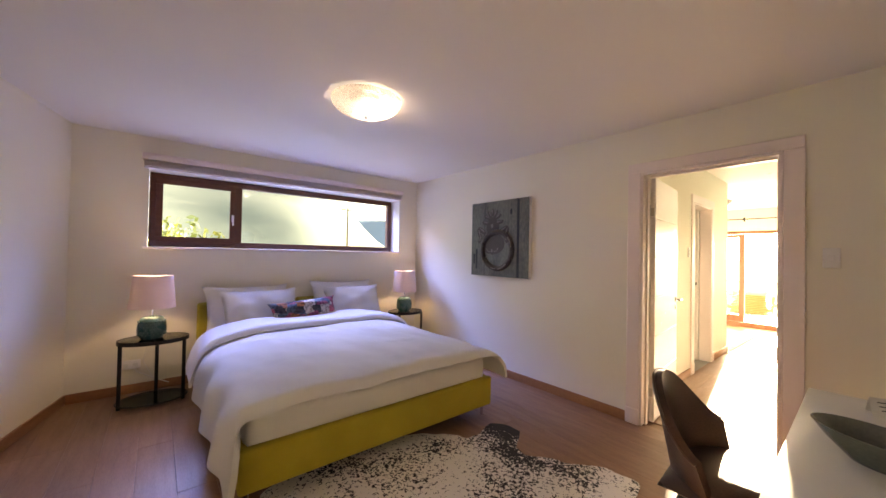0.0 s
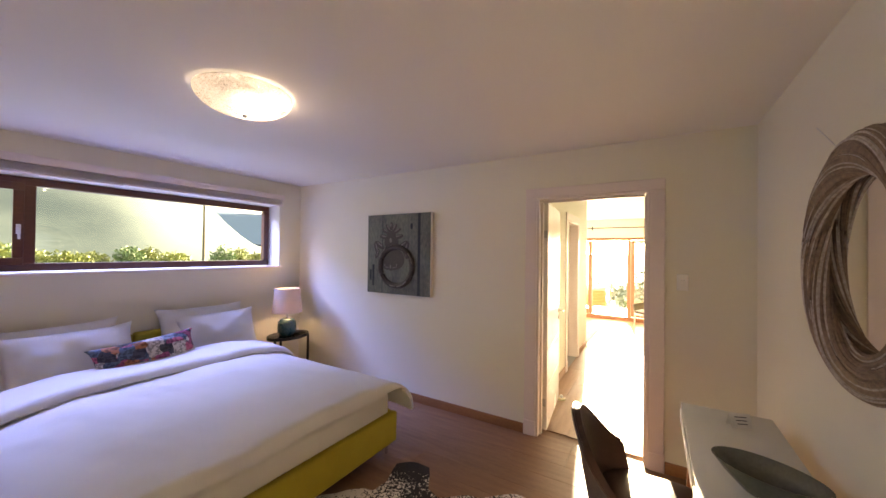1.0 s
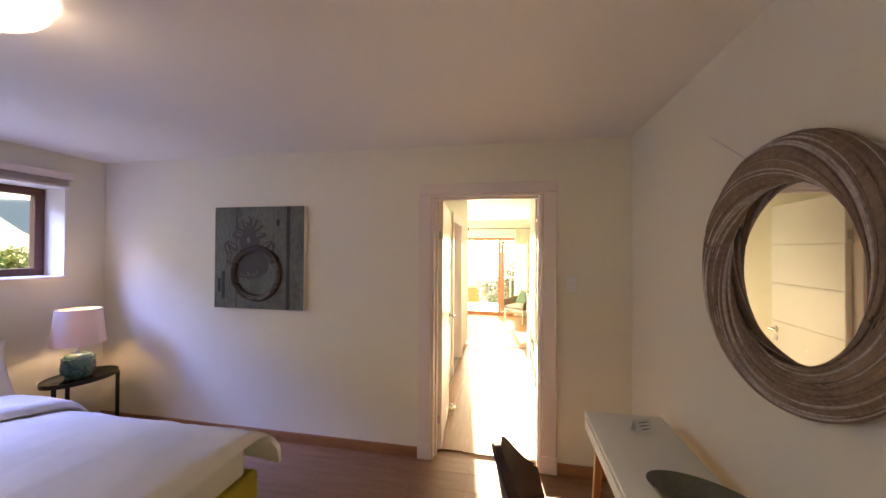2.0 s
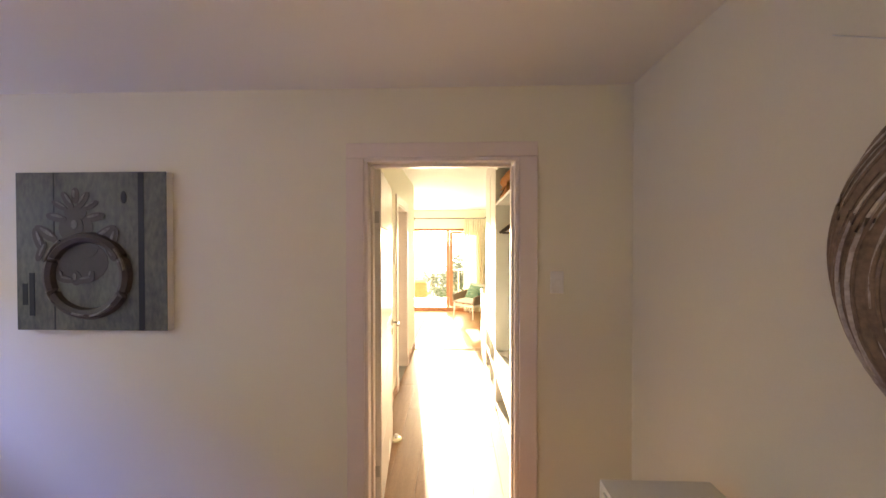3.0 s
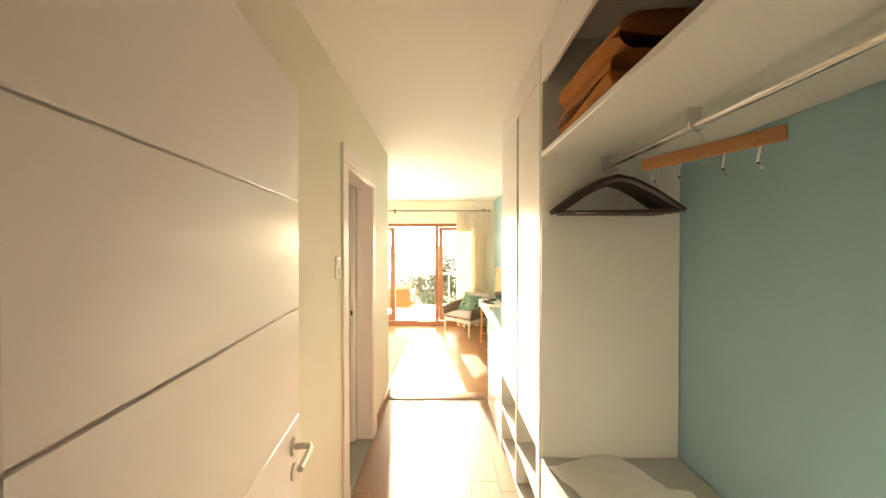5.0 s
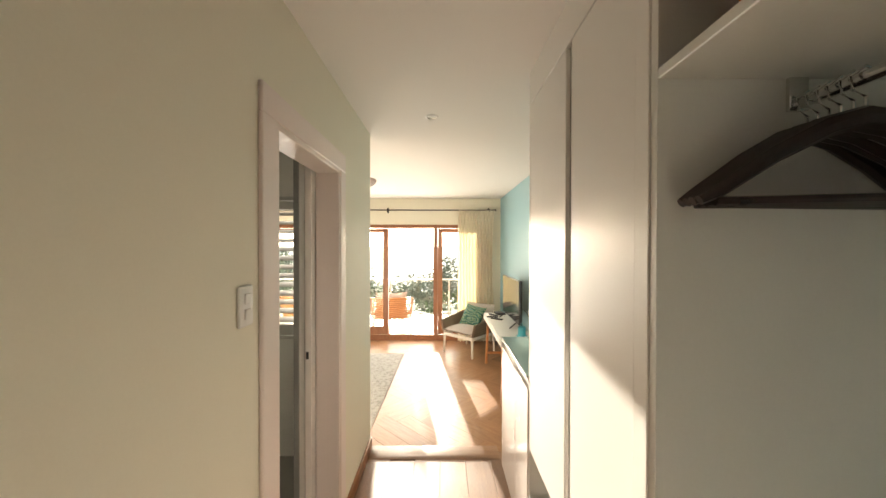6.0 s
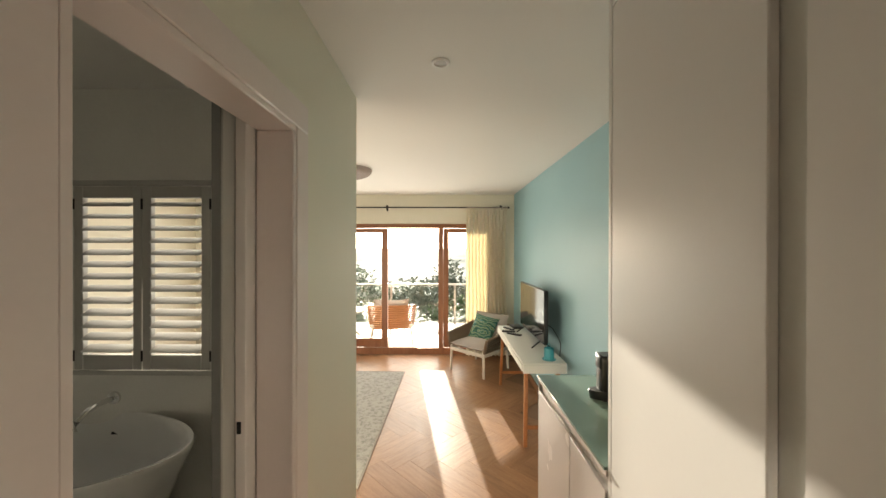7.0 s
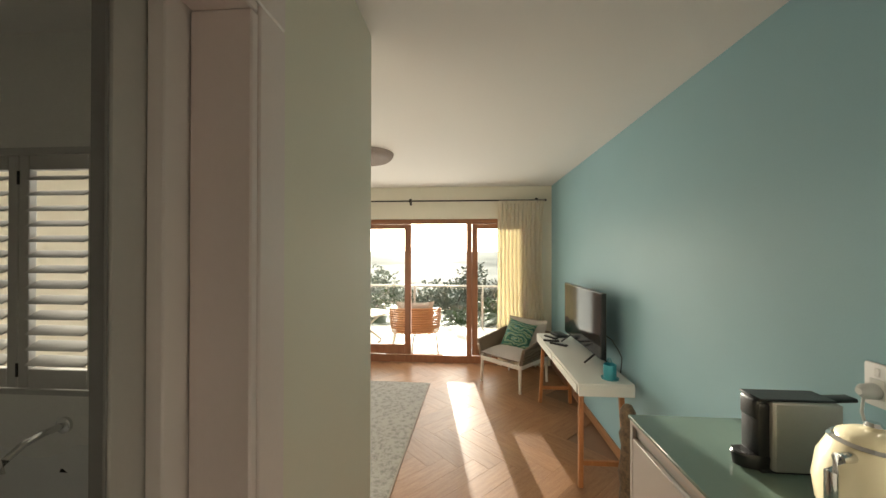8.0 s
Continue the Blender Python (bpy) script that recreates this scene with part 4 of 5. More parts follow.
part("seat_frame", box(-0.17, -0.17, 0.345, 0.17, 0.16, 0.375, 0.008), BLACK, ch)

# ---- cowhide ----
HIDE = bpy.data.materials.new("black_speckled_cowhide")
HIDE.use_nodes = True
n, l = HIDE.node_tree.nodes, HIDE.node_tree.links
p = n["Principled BSDF"]
co, sp, bg, fi, ad, rp, bp = (n.new(k) for k in ("ShaderNodeTexCoord", "ShaderNodeTexNoise", "ShaderNodeTexNoise", "ShaderNodeTexNoise", "ShaderNodeMath", "ShaderNodeValToRGB", "ShaderNodeBump"))
sp.inputs["Scale"].default_value, sp.inputs["Detail"].default_value, sp.inputs["Distortion"].default_value = 48, 3, 0.9
bg.inputs["Scale"].default_value, bg.inputs["Detail"].default_value = 2.1, 2
fi.inputs["Scale"].default_value = 300
ad.operation, ad.inputs[2].default_value = "MULTIPLY_ADD", 0.0
sx = n.new("ShaderNodeSeparateXYZ")
hd = n.new("ShaderNodeMapRange")
hd.inputs[1].default_value, hd.inputs[2].default_value, hd.inputs[3].default_value, hd.inputs[4].default_value = 0.80, 0.97, 0.0, 0.30
l.new(co.outputs["Object"], sx.inputs[0]); l.new(sx.outputs[0], hd.inputs[0])
a1, a2 = n.new("ShaderNodeMath"), n.new("ShaderNodeMath")
a1.operation, a1.inputs[1].default_value = "MULTIPLY_ADD", 0.8
for s in (sp, bg, fi):
    l.new(co.outputs["Object"], s.inputs["Vector"])
l.new(bg.outputs["Fac"], a1.inputs[0]); l.new(sp.outputs["Fac"], a1.inputs[2])
l.new(a1.outputs[0], a2.inputs[0]); l.new(hd.outputs[0], a2.inputs[1])
l.new(a2.outputs[0], rp.inputs[0])
rp.color_ramp.elements[0].position, rp.color_ramp.elements[0].color = 0.945, (0.78, 0.745, 0.69, 1)
rp.color_ramp.elements[1].position, rp.color_ramp.elements[1].color = 0.975, (0.022, 0.018, 0.017, 1)
l.new(rp.outputs[0], p.inputs["Base Color"])
p.inputs["Roughness"].default_value = 0.75
bp.inputs["Strength"].default_value, bp.inputs["Distance"].default_value = 0.5, 0.004
l.new(fi.outputs["Fac"], bp.inputs["Height"]); l.new(bp.outputs[0], p.inputs["Normal"])
hide = thing("cowhide_rug", "white cowhide rug with black speckles on the floor", "rug", (1.30, 1.55, 0.004), 26)
RIM = ((1.04, 0), (1.02, 7), (0.80, 12), (0.74, 18), (0.78, 24), (0.80, 33), (0.84, 44), (0.90, 62), (0.96, 85), (1.12, 102), (1.16, 109), (1.0, 118), (0.86, 135), (0.86, 165), (0.90, 180),
       (0.86, 200), (0.84, 222), (0.92, 230), (0.86, 240), (0.80, 256), (0.86, 275), (1.05, 298), (1.18, 306), (1.10, 313), (0.86, 326), (0.72, 341), (0.76, 348), (1.0, 353))


def rim(a):
    pts = [(x[1], x[0]) for x in RIM] + [(360, RIM[0][0])]
    for (a0, r0), (a1_, r1) in zip(pts, pts[1:]):
        if a0 <= a <= a1_:
            f = (a - a0) / (a1_ - a0)
            f = f * f * (3 - 2 * f)
            return r0 + (r1 - r0) * f
    return 1.0


def hide_point(u, v):
    a = u * 360
    r = (rim(a % 360) + 0.012 * noise.noise((a * 0.12, 0, 3))) * max(v, 0.001)
    return (r * math.cos(radians(a)), r * math.sin(radians(a)) * 0.95, 0.003 + 0.004 * noise.noise((r * 3 * math.cos(radians(a)), r * 3 * math.sin(radians(a)), 1)) ** 2 * v)


hb = sheet(240, 10, hide_point, 0.006)
part("hide", hb, HIDE, hide, angle=80)


# ---- open wardrobe and tall cupboards ----
CF, CB = 0.448, -0.192    # front and back of the cupboards
wd = thing("open_wardrobe", "open white wardrobe niche with shelves and hanging rail", "wardrobe", (0, 0, 0))
x0, x1 = XD + 0.135, 4.60
part("side_panel", box(x0, CB, 0.0, x0 + 0.018, CF, HL - 0.004, 0.001), GREYM, wd)
part("side_panel", box(4.575, CB, 0.0, 4.60, CF, HL - 0.004, 0.001), GREYM, wd)
part("top_shelf", box(x0 + 0.018, CB, 1.985, 4.575, CF, 2.008, 0.002), GREYM, wd)
part("low_shelf", box(x0 + 0.018, CB, 0.555, 4.575, CF, 0.582, 0.002), SHELFG, wd, "darker grey-green shelf board")
part("low_front", box(x0 + 0.018, CF - 0.018, 0.34, 4.575, CF, 0.555, 0.002), CUPB, wd)
part("base_shelf", box(x0 + 0.018, CB, 0.06, 4.575, CF, 0.085, 0.002), GREYM, wd)
part("kick_board", box(x0 + 0.018, CF - 0.06, 0.0, 4.575, CF - 0.045, 0.06), GREYM, wd)
part("header", box(x0, CF - 0.02, 2.33, 4.60, CF, HL - 0.004, 0.002), CUPB, wd)
part("back_panel", box(x0 + 0.018, CB - 0.003, 2.0, 4.575, CB + 0.006, HL - 0.01), GREYM, wd)
part("back_panel", box(x0 + 0.018, CB - 0.003, 0.0, 4.575, CB + 0.006, 0.555), GREYM, wd)
part("cover_strip", box(4.60, CF - 0.02, 0.0, 4.655, CF + 0.004, HL - 0.004, 0.002), CUPB, wd)
rail = part("hanging_rail", tube([(x0 + 0.02, 0.16, 1.93), (4.572, 0.16, 1.93)], 0.012, 14), CHROME, wd, "chrome hanging rail")
for x in (x0 + 0.024, 4.0, 4.568):
    part("rail_bracket", merge(box(x - 0.006, 0.14, 1.915, x + 0.006, 0.18, 1.985, 0.002)), CHROME, rail)


def hanger(at, rz, dark=True):
    h = thing("coat_hanger", "dark wooden coat hanger on the rail" if dark else "brown wooden clip hanger on the rail", "hanger", at, rz, "hangers on the rail")
    wood = DARKWOOD if dark else CANE
    arc = [(-0.225, 0, -0.15), (-0.20, 0, -0.135), (-0.12, 0, -0.075), (-0.05, 0, -0.035), (0, 0, -0.022), (0.05, 0, -0.035), (0.12, 0, -0.075), (0.20, 0, -0.135), (0.225, 0, -0.15)]
    if dark:
        part("shoulder_bar", tube(arc, 0.0145, 8, False, [0.6, 0.95, 1.1, 1.2, 1.25, 1.2, 1.1, 0.95, 0.6]), wood, h)
        part("trouser_bar", tube([(-0.20, 0, -0.152), (0.20, 0, -0.152)], 0.008, 8), wood, h)
    else:
        part("shoulder_bar", box(-0.19, -0.007, -0.06, 0.19, 0.007, -0.02, 0.004), wood, h)
        for x in (-0.14, -0.06, 0.06, 0.14):
            part("clip", tube([(x, 0, -0.055), (x + 0.006, 0, -0.10), (x - 0.006, 0, -0.12)], 0.004, 6), CHROME, h)
    part("hook", tube([(0, 0, -0.03), (0, 0, 0.01), (0.017, 0, 0.022), (0.02, 0, 0.043), (0.0, 0, 0.059), (-0.018, 0, 0.047)], 0.0025, 6), CHROME, h)
    return h


hg = hanger((4.45, 0.16, 1.885), 78)
hg.scale = (1.15, 1.0, 1.1)
for x, a in ((4.468, 84), (4.488, 80), (4.508, 89), (4.527, 86), (4.547, 94)):
    copy_thing(hg, pose(x, 0.16, 1.885, 0, 0, a))
hanger((3.97, 0.16, 1.885), 22, False)

bk = thing("folded_blanket", "folded orange fleece blanket on the top shelf", "blanket", (4.17, 0.20, 2.008))
bk.scale = (1, 0.82, 1.08)


def blanket_point(k):
    def fn(u, v):
        a = 2 * math.pi * v
        w, h = 0.29 - 0.03 * k, 0.056
        yy = w * math.copysign(abs(math.cos(a)) ** 0.5, math.cos(a))
        zz = h * math.copysign(abs(math.sin(a)) ** 0.6, math.sin(a))
        x = (u - 0.5) * 0.46
        return (x, yy + 0.015 * noise.noise((x * 5, a, k)), h + 0.100 * k + zz + 0.012 * noise.noise((x * 6, yy * 7, k + 5)))
    return fn


for k in range(2):
    b = sheet(20, 40, blanket_point(k))
    bmesh.ops.holes_fill(b, edges=[e for e in b.edges if e.is_boundary], sides=0)
    part("fold", moved(b, pose(0, 0.012 * k, 0, 0, 0, 1.5 * k)), ORANGE, bk, angle=80)
pg = "papers on the shelf"
for at, rz, w in (((4.43, 0.22, 0.583), 22, 0.14), ((4.26, 0.12, 0.587), -14, 0.12)):
    pp = thing("paper_bag", "creased white paper laundry bag on the shelf", "paper", at, rz, pg)
    part("sheet", sheet(10, 14, lambda u, v: ((u - 0.5) * 2 * w, (v - 0.5) * 0.36, 0.003 + 0.018 * abs(noise.noise((u * 2 + w * 40, v * 3, 2)))), 0.0015), PAPER, pp, angle=15)

cup = thing("tall_cupboard", "tall white lacquered cupboard with plain doors", "cupboard", (0, 0, 0))
part("carcass", box(4.657, CB, 0.58, 5.632, CF - 0.02, HL - 0.004, 0.001), GREYM, cup)
part("end_panel", box(5.632, CB, 0.0, 5.651, CF, HL - 0.004, 0.001), CUPB, cup)
part("door", box(4.659, CF - 0.019, 0.58, 5.066, CF, 2.36, 0.0025), CUPB, cup, "plain white cupboard door")
part("door", box(5.122, CF - 0.019, 0.58, 5.630, CF, 2.36, 0.0025), CUPB, cup, "plain white cupboard door")
part("handle_channel", box(5.066, CF - 0.05, 0.58, 5.122, CF - 0.028, 2.36, 0.001), GREYM, cup, "recessed finger channel")
part("header", box(4.659, CF - 0.019, 2.364, 5.630, CF, HL - 0.004, 0.0015), CUPB, cup)
for z in (0.06, 0.32):
    part("open_shelf", box(4.657, CB, z, 5.632, CF, z + 0.02, 0.001), GREYM, cup)
part("divider", box(5.13, CB, 0.08, 5.148, CF, 0.58, 0.001), GREYM, cup)
part("kick_board", box(4.657, CF - 0.06, 0.0, 5.632, CF - 0.045, 0.06), GREYM, cup)

# ---- kitchenette ----
KX0, KX1, KF, KT = 5.655, 6.435, 0.452, 0.955
kc = thing("kitchen_cabinet", "low cabinet with pale glossy drawer fronts", "cabinet", (0, 0, 0))
part("carcass", box(KX0, CB, LOW, KX1 - 0.018, KF - 0.02, KT - 0.026, 0.001), GREYM, kc)
part("end_panel", box(KX1 - 0.018, CB, LOW, KX1, KF, KT - 0.012, 0.001), CABW, kc)
for xa, xb in ((KX0 + 0.005, 5.968), (5.972, KX1 - 0.02)):
    d = part("door", box(xa, KF - 0.019, LOW + 0.10, xb, KF, KT - 0.075, 0.002), CABW, kc)
part("handle_rail", box(KX0, KF - 0.035, KT - 0.072, KX1 - 0.019, KF - 0.012, KT - 0.03, 0.003), STEEL, kc, "brushed steel handle rail")
part("top_rail", box(KX0, KF - 0.019, KT - 0.03, KX1 - 0.019, KF, KT - 0.012, 0.001), CABW, kc)
part("plinth", box(KX0, KF - 0.06, LOW, KX1 - 0.019, KF - 0.045, LOW + 0.10), STEEL, kc)
wt = thing("worktop", "green-backed glass worktop on the cabinet", "worktop", (0, 0, 0))
part("glass_slab", box(KX0, CB + 0.002, KT - 0.011, KX1 + 0.004, KF + 0.006, KT, 0.0015), GREENGL, wt)
part("upstand", box(KX0, CB - 0.003, KT + 0.001, KX1 + 0.004, CB + 0.006, KT + 0.006), WHITEP, wt)

cm = thing("coffee_machine", "silver and black capsule coffee machine on the worktop", "coffee machine", (6.15, 0.13, KT), 90)
cm.scale = (0.86, 0.63, 0.82)
part("body", merge(box(-0.09, -0.075, 0.006, 0.11, 0.06, 0.235, 0.008, 3)), SILVER, cm, "satin silver casing")
part("side_panel", box(-0.092, 0.058, 0.008, 0.105, 0.064, 0.232, 0.003), SILVER, cm)
part("front_column", box(0.108, -0.055, 0.02, 0.145, 0.045, 0.225, 0.008, 2), PLAST, cm)
part("brew_head", box(0.11, -0.05, 0.165, 0.152, 0.04, 0.238, 0.012, 3), PLAST, cm, "glossy black brewing head")
part("top_plate", box(-0.085, -0.066, 0.235, 0.145, 0.052, 0.243, 0.004), PLAST, cm)
part("lever", moved(box(-0.055, -0.035, 0, 0.06, 0.02, 0.014, 0.005, 2), pose(-0.115, 0, 0.226, 0, 3)), PLAST, cm)
tray = part("drip_tray", moved(lathe([(0, 0), (0.055, 0), (0.06, 0.04), (0.056, 0.046), (0, 0.046)], 28, 1.15, 0.9), pose(0.130, -0.005, 0.004)), PLAST, cm)
part("drip_grid", merge(*[box(0.148 + 0.010 * k, -0.04, 0.049, 0.153 + 0.010 * k, 0.03, 0.053) for k in range(4)]), BLACK, tray)
part("base", box(-0.088, -0.07, 0.0, 0.14, 0.055, 0.008), PLAST, cm)

kt = thing("electric_kettle", "cream enamelled retro kettle with chrome trim", "kettle", (5.915, 0.185, KT), -70)
kt.scale = (0.9, 0.9, 0.93)
part("body", lathe([(0, 0.03), (0.085, 0.03), (0.098, 0.05), (0.104, 0.10), (0.096, 0.16), (0.075, 0.205), (0.064, 0.214), (0, 0.216)], 40), CREAMM, kt, angle=60)
part("base_ring", lathe([(0, 0), (0.088, 0), (0.092, 0.012), (0.086, 0.032), (0, 0.032)], 36), CHROME, kt)
lid = part("lid", lathe([(0.066, 0.212), (0.062, 0.222), (0.04, 0.234), (0, 0.238)], 36), CREAMM, kt)
part("lid_knob", lathe([(0, 0.236), (0.014, 0.238), (0.018, 0.248), (0.012, 0.256), (0, 0.257)], 20), CHROME, lid)
part("trim_band", lathe([(0.0745, 0.207), (0.078, 0.209), (0.070, 0.216), (0.066, 0.213), (0.0745, 0.207)], 36), CHROME, kt)
part("handle", tube([(-0.085, 0, 0.19), (-0.13, 0, 0.195), (-0.155, 0, 0.17), (-0.155, 0, 0.10), (-0.14, 0, 0.07), (-0.10, 0, 0.06)], 0.012, 12), CHROME, kt, "chrome loop handle")
part("spout", moved(lathe([(0, 0), (0.026, 0), (0.017, 0.05), (0, 0.05)], 18), pose(0.085, 0, 0.165, 0, 60)), CREAMM, kt)
sk = socket((6.22, -0.20, 1.15), 180)
sk.scale = (1.0, 1.0, 1.55)
plug = thing("plug", "grey plug with a cord in the wall socket", "plug", (6.262, -0.188, 1.13), 180)
part("plug_body", moved(lathe([(0, 0), (0.024, 0), (0.022, 0.03), (0.01, 0.045), (0, 0.045)], 18), pose(0, 0.0, 0, 90)), GREYM, plug)
part("cord", tube([(0, -0.03, -0.01), (0.004, -0.04, -0.06), (0.01, -0.03, -0.12), (0.02, -0.03, -0.18)], 0.004, 8), GREYM, plug)

# ---- bathroom ----
sh = thing("plantation_shutters", "grey painted plantation shutters with open louvres", "shutter", (XP + 0.02, 0, 0))
Z0, Z1 = 0.943, 1.978
for k in range(-1, 3):
    ya, yb = 2.273 + 0.387 * k, 2.273 + 0.387 * (k + 1) - 0.004
    for b in (box(-0.03, ya, Z0, 0, ya + 0.05, Z1, 0.003), box(-0.03, yb - 0.05, Z0, 0, yb, Z1, 0.003), box(-0.03, ya + 0.05, Z0, 0, yb - 0.05, Z0 + 0.085, 0.003), box(-0.03, ya + 0.05, Z1 - 0.065, 0, yb - 0.05, Z1, 0.003)):
        part("shutter_frame", b, SHUT, sh)
    for j in range(13):
        zc = Z0 + 0.085 + (Z1 - Z0 - 0.15) * (j + 0.5) / 13
        part("louvre", moved(lathe([(0, -0.5), (1, -0.5), (1, 0.5), (0, 0.5)], 10, 0.034, 0.0045), pose(-0.015, (ya + yb) / 2, zc, 90, 0, 0) @ pose(0, 0, 0, 0, 0, 28) @ Matrix.Diagonal((1, 1, yb - ya - 0.102, 1))), SHUT, sh)
    for z in (Z0 + 0.08, Z1 - 0.1):
        part("hinge", box(-0.034, yb - 0.004, z - 0.03, -0.028, yb + 0.006, z + 0.03), BLACK, sh)
for b in (box(-0.03, 1.854, Z1 + 0.003, 0.012, 3.461, Z1 + 0.035, 0.003), box(-0.03, 1.854, Z0 - 0.03, 0.012, 3.461, Z0 - 0.003, 0.003), box(-0.03, 1.854, Z0 - 0.003, 0.012, 1.883, Z1 + 0.003, 0.003), box(-0.03, 3.436, Z0 - 0.003, 0.012, 3.461, Z1 + 0.003, 0.003)):
    part("outer_frame", b, SHUT, sh)
tub = thing("bathtub", "white oval freestanding bathtub below the shutters", "bathtub", (6.17, 2.97, 0.0))
tub.scale = (1, 1, 1.18)
part("shell", lathe([(0, 0.0), (0.62, 0.0), (0.70, 0.04), (0.80, 0.25), (0.93, 0.48), (1.0, 0.58), (0.99, 0.595), (0.955, 0.59), (0.86, 0.42), (0.74, 0.20), (0.60, 0.12), (0, 0.11)], 64, 0.39, 0.82), CERAMIC, tub, angle=60)
part("overflow", moved(box(-0.002, -0.035, -0.006, 0.004, 0.035, 0.006), pose(0.345, -0.18, 0.50, 0, 30)), BLACK, tub)
tap = thing("bath_spout", "chrome wall-mounted bath spout", "tap", (XP, 2.82, 0.785))
part("rose", moved(lathe([(0, 0), (0.035, 0), (0.035, 0.012), (0.02, 0.018), (0, 0.018)], 24), pose(0, 0, 0, 0, -90)), CHROME, tap)
part("spout", tube([(-0.01, 0, 0), (-0.08, 0.005, 0.0), (-0.14, 0.01, -0.012), (-0.19, 0.015, -0.045), (-0.205, 0.016, -0.09)], 0.014, 12), CHROME, tap)

# ---- terrace doors and curtain ----
td = thing("door_3", "meranti folding terrace doors standing partly open", "door", (XG + 0.03, 0, 0))
tagged(td, kind="structure")
for b in (box(0, 0.15, 1.97, 0.09, 4.35, 2.04, 0.004), box(0, 0.15, LOW - 0.02, 0.09, 4.35, LOW + 0.10, 0.004), box(0, 0.15, LOW + 0.10, 0.09, 0.19, 1.97, 0.004), box(0, 4.31, LOW + 0.10, 0.09, 4.35, 1.97, 0.004), box(0.0, 0.985, LOW + 0.10, 0.09, 1.065, 1.97, 0.004)):
    part("door_frame", b, DOORWOOD, td)


def sash_door(ya, yb, xo=0.02):
    s = part("sash", merge(box(xo, ya, LOW + 0.105, xo + 0.05, ya + 0.10, 1.965, 0.004), box(xo, yb - 0.085, LOW + 0.105, xo + 0.05, yb, 1.965, 0.004),
                           box(xo, ya + 0.10, LOW + 0.105, xo + 0.05, yb - 0.085, LOW + 0.25, 0.004), box(xo, ya + 0.10, 1.892, xo + 0.05, yb - 0.085, 1.965, 0.004)), DOORWOOD, td)
    g = part("pane", box(xo + 0.022, ya + 0.095, LOW + 0.245, xo + 0.028, yb - 0.08, 1.896), PANE, s)
    g.visible_shadow = False


sash_door(0.192, 0.982)
sash_door(1.925, 2.70)
sash_door(2.704, 3.48)
sash_door(3.484, 4.308)

cr = thing("curtain_rail", "black iron curtain rail with finials", "curtain rail", (XG - 0.12, 0, 2.30))
part("rod", tube([(0, -0.07, 0), (0, 4.4, 0)], 0.011, 12), BLACK, cr)
part("finial", moved(lathe([(0, -0.02), (0.016, -0.01), (0.018, 0.006), (0.008, 0.02), (0, 0.022)], 16), pose(0, -0.08, 0, 90)), BLACK, cr)
for y in (0.03, 1.92, 4.2):
    part("bracket", merge(tube([(0, y, 0), (0.118, y, 0.0)], 0.007, 8), box(0.10, y - 0.014, -0.05, 0.119, y + 0.014, 0.05, 0.003), tube([(0, y, -0.035), (0, y, 0.03)], 0.006, 8)), BLACK, cr)


def curtain_point(u, v):
    z = 2.28 - v * (2.28 - LOW - 0.02)
    spread = 1.0 - 0.10 * math.sin(math.pi * min(1, v * 1.4)) * 0.5
    y = 0.60 - u * 0.67 * spread
    ph = u * 2 * math.pi * 11
    amp = 0.016 + 0.020 * min(1.0, v * 5)
    x = amp * math.sin(ph + 0.9 * noise.noise((u * 4, v * 1.5, 2))) + 0.012 * noise.noise((u * 6, v * 2, 7))
    return (x, y + 0.008 * math.cos(ph) + 0.02 * noise.noise((u * 5, v * 2.5, 3)) * v, z)


cu2 = thing("curtain", "gathered cream linen curtain beside the terrace doors", "curtain", (XG - 0.12, 0, 0))
part("drape", sheet(210, 30, curtain_point, 0.0025), CURT, cu2, angle=80)
part("heading_tape", sheet(210, 2, lambda u, v: (0.011 * math.sin(u * 2 * math.pi * 33), 0.60 - 0.67 * u, 2.305 - 0.055 * v), 0.003), CURT, cu2, angle=80)

# ---- armchair ----
ac = thing("rattan_armchair", "low armchair of grey rattan with white legs and taupe cushions", "armchair", (9.73, 0.44, LOW), -133)
W, D = 0.30, 0.30
for sx, sy in ((-1, -1), (1, -1), (-1, 1), (1, 1)):
    part("leg", tube([(sx * (W - 0.01), sy * (D - 0.01), 0.36), (sx * W, sy * D, 0.0)], 0.022, 10, False, [1.0, 0.72]), WHITEWOOD, ac)
for b in (box(-W, -D - 0.018, 0.285, W, -D + 0.018, 0.335, 0.005), box(-W, D - 0.018, 0.285, W, D + 0.018, 0.335, 0.005), box(-W - 0.018, -D, 0.285, -W + 0.018, D, 0.335, 0.005), box(W - 0.018, -D, 0.285, W + 0.018, D, 0.335, 0.005)):
    part("seat_rail", b, WHITEWOOD, ac)


def side_weave(s):
    def fn(u, v):
        y = -D - 0.01 + u * (2 * D + 0.03)
        top = 0.52 + 0.09 * u
        return (s * (W + 0.012 + 0.045 * v), y, 0.335 + (top - 0.335) * v)
    return fn


for s in (-1, 1):
    part("woven_arm", sheet(12, 10, side_weave(s), 0.022), RATTAN, ac, "woven grey rattan side")
    arm = [side_weave(s)(k / 8, 1.0) for k in range(9)]
    part("arm_roll", tube(arm, 0.02, 8), RATTAN, ac)
    for j in range(5):
        part("weave_strand", tube([tuple(Vector(side_weave(s)(k / 8, 0.1 + 0.18 * j)) + Vector((s * 0.014, 0, 0))) for k in range(9)], 0.012, 6), RATTAN, ac)
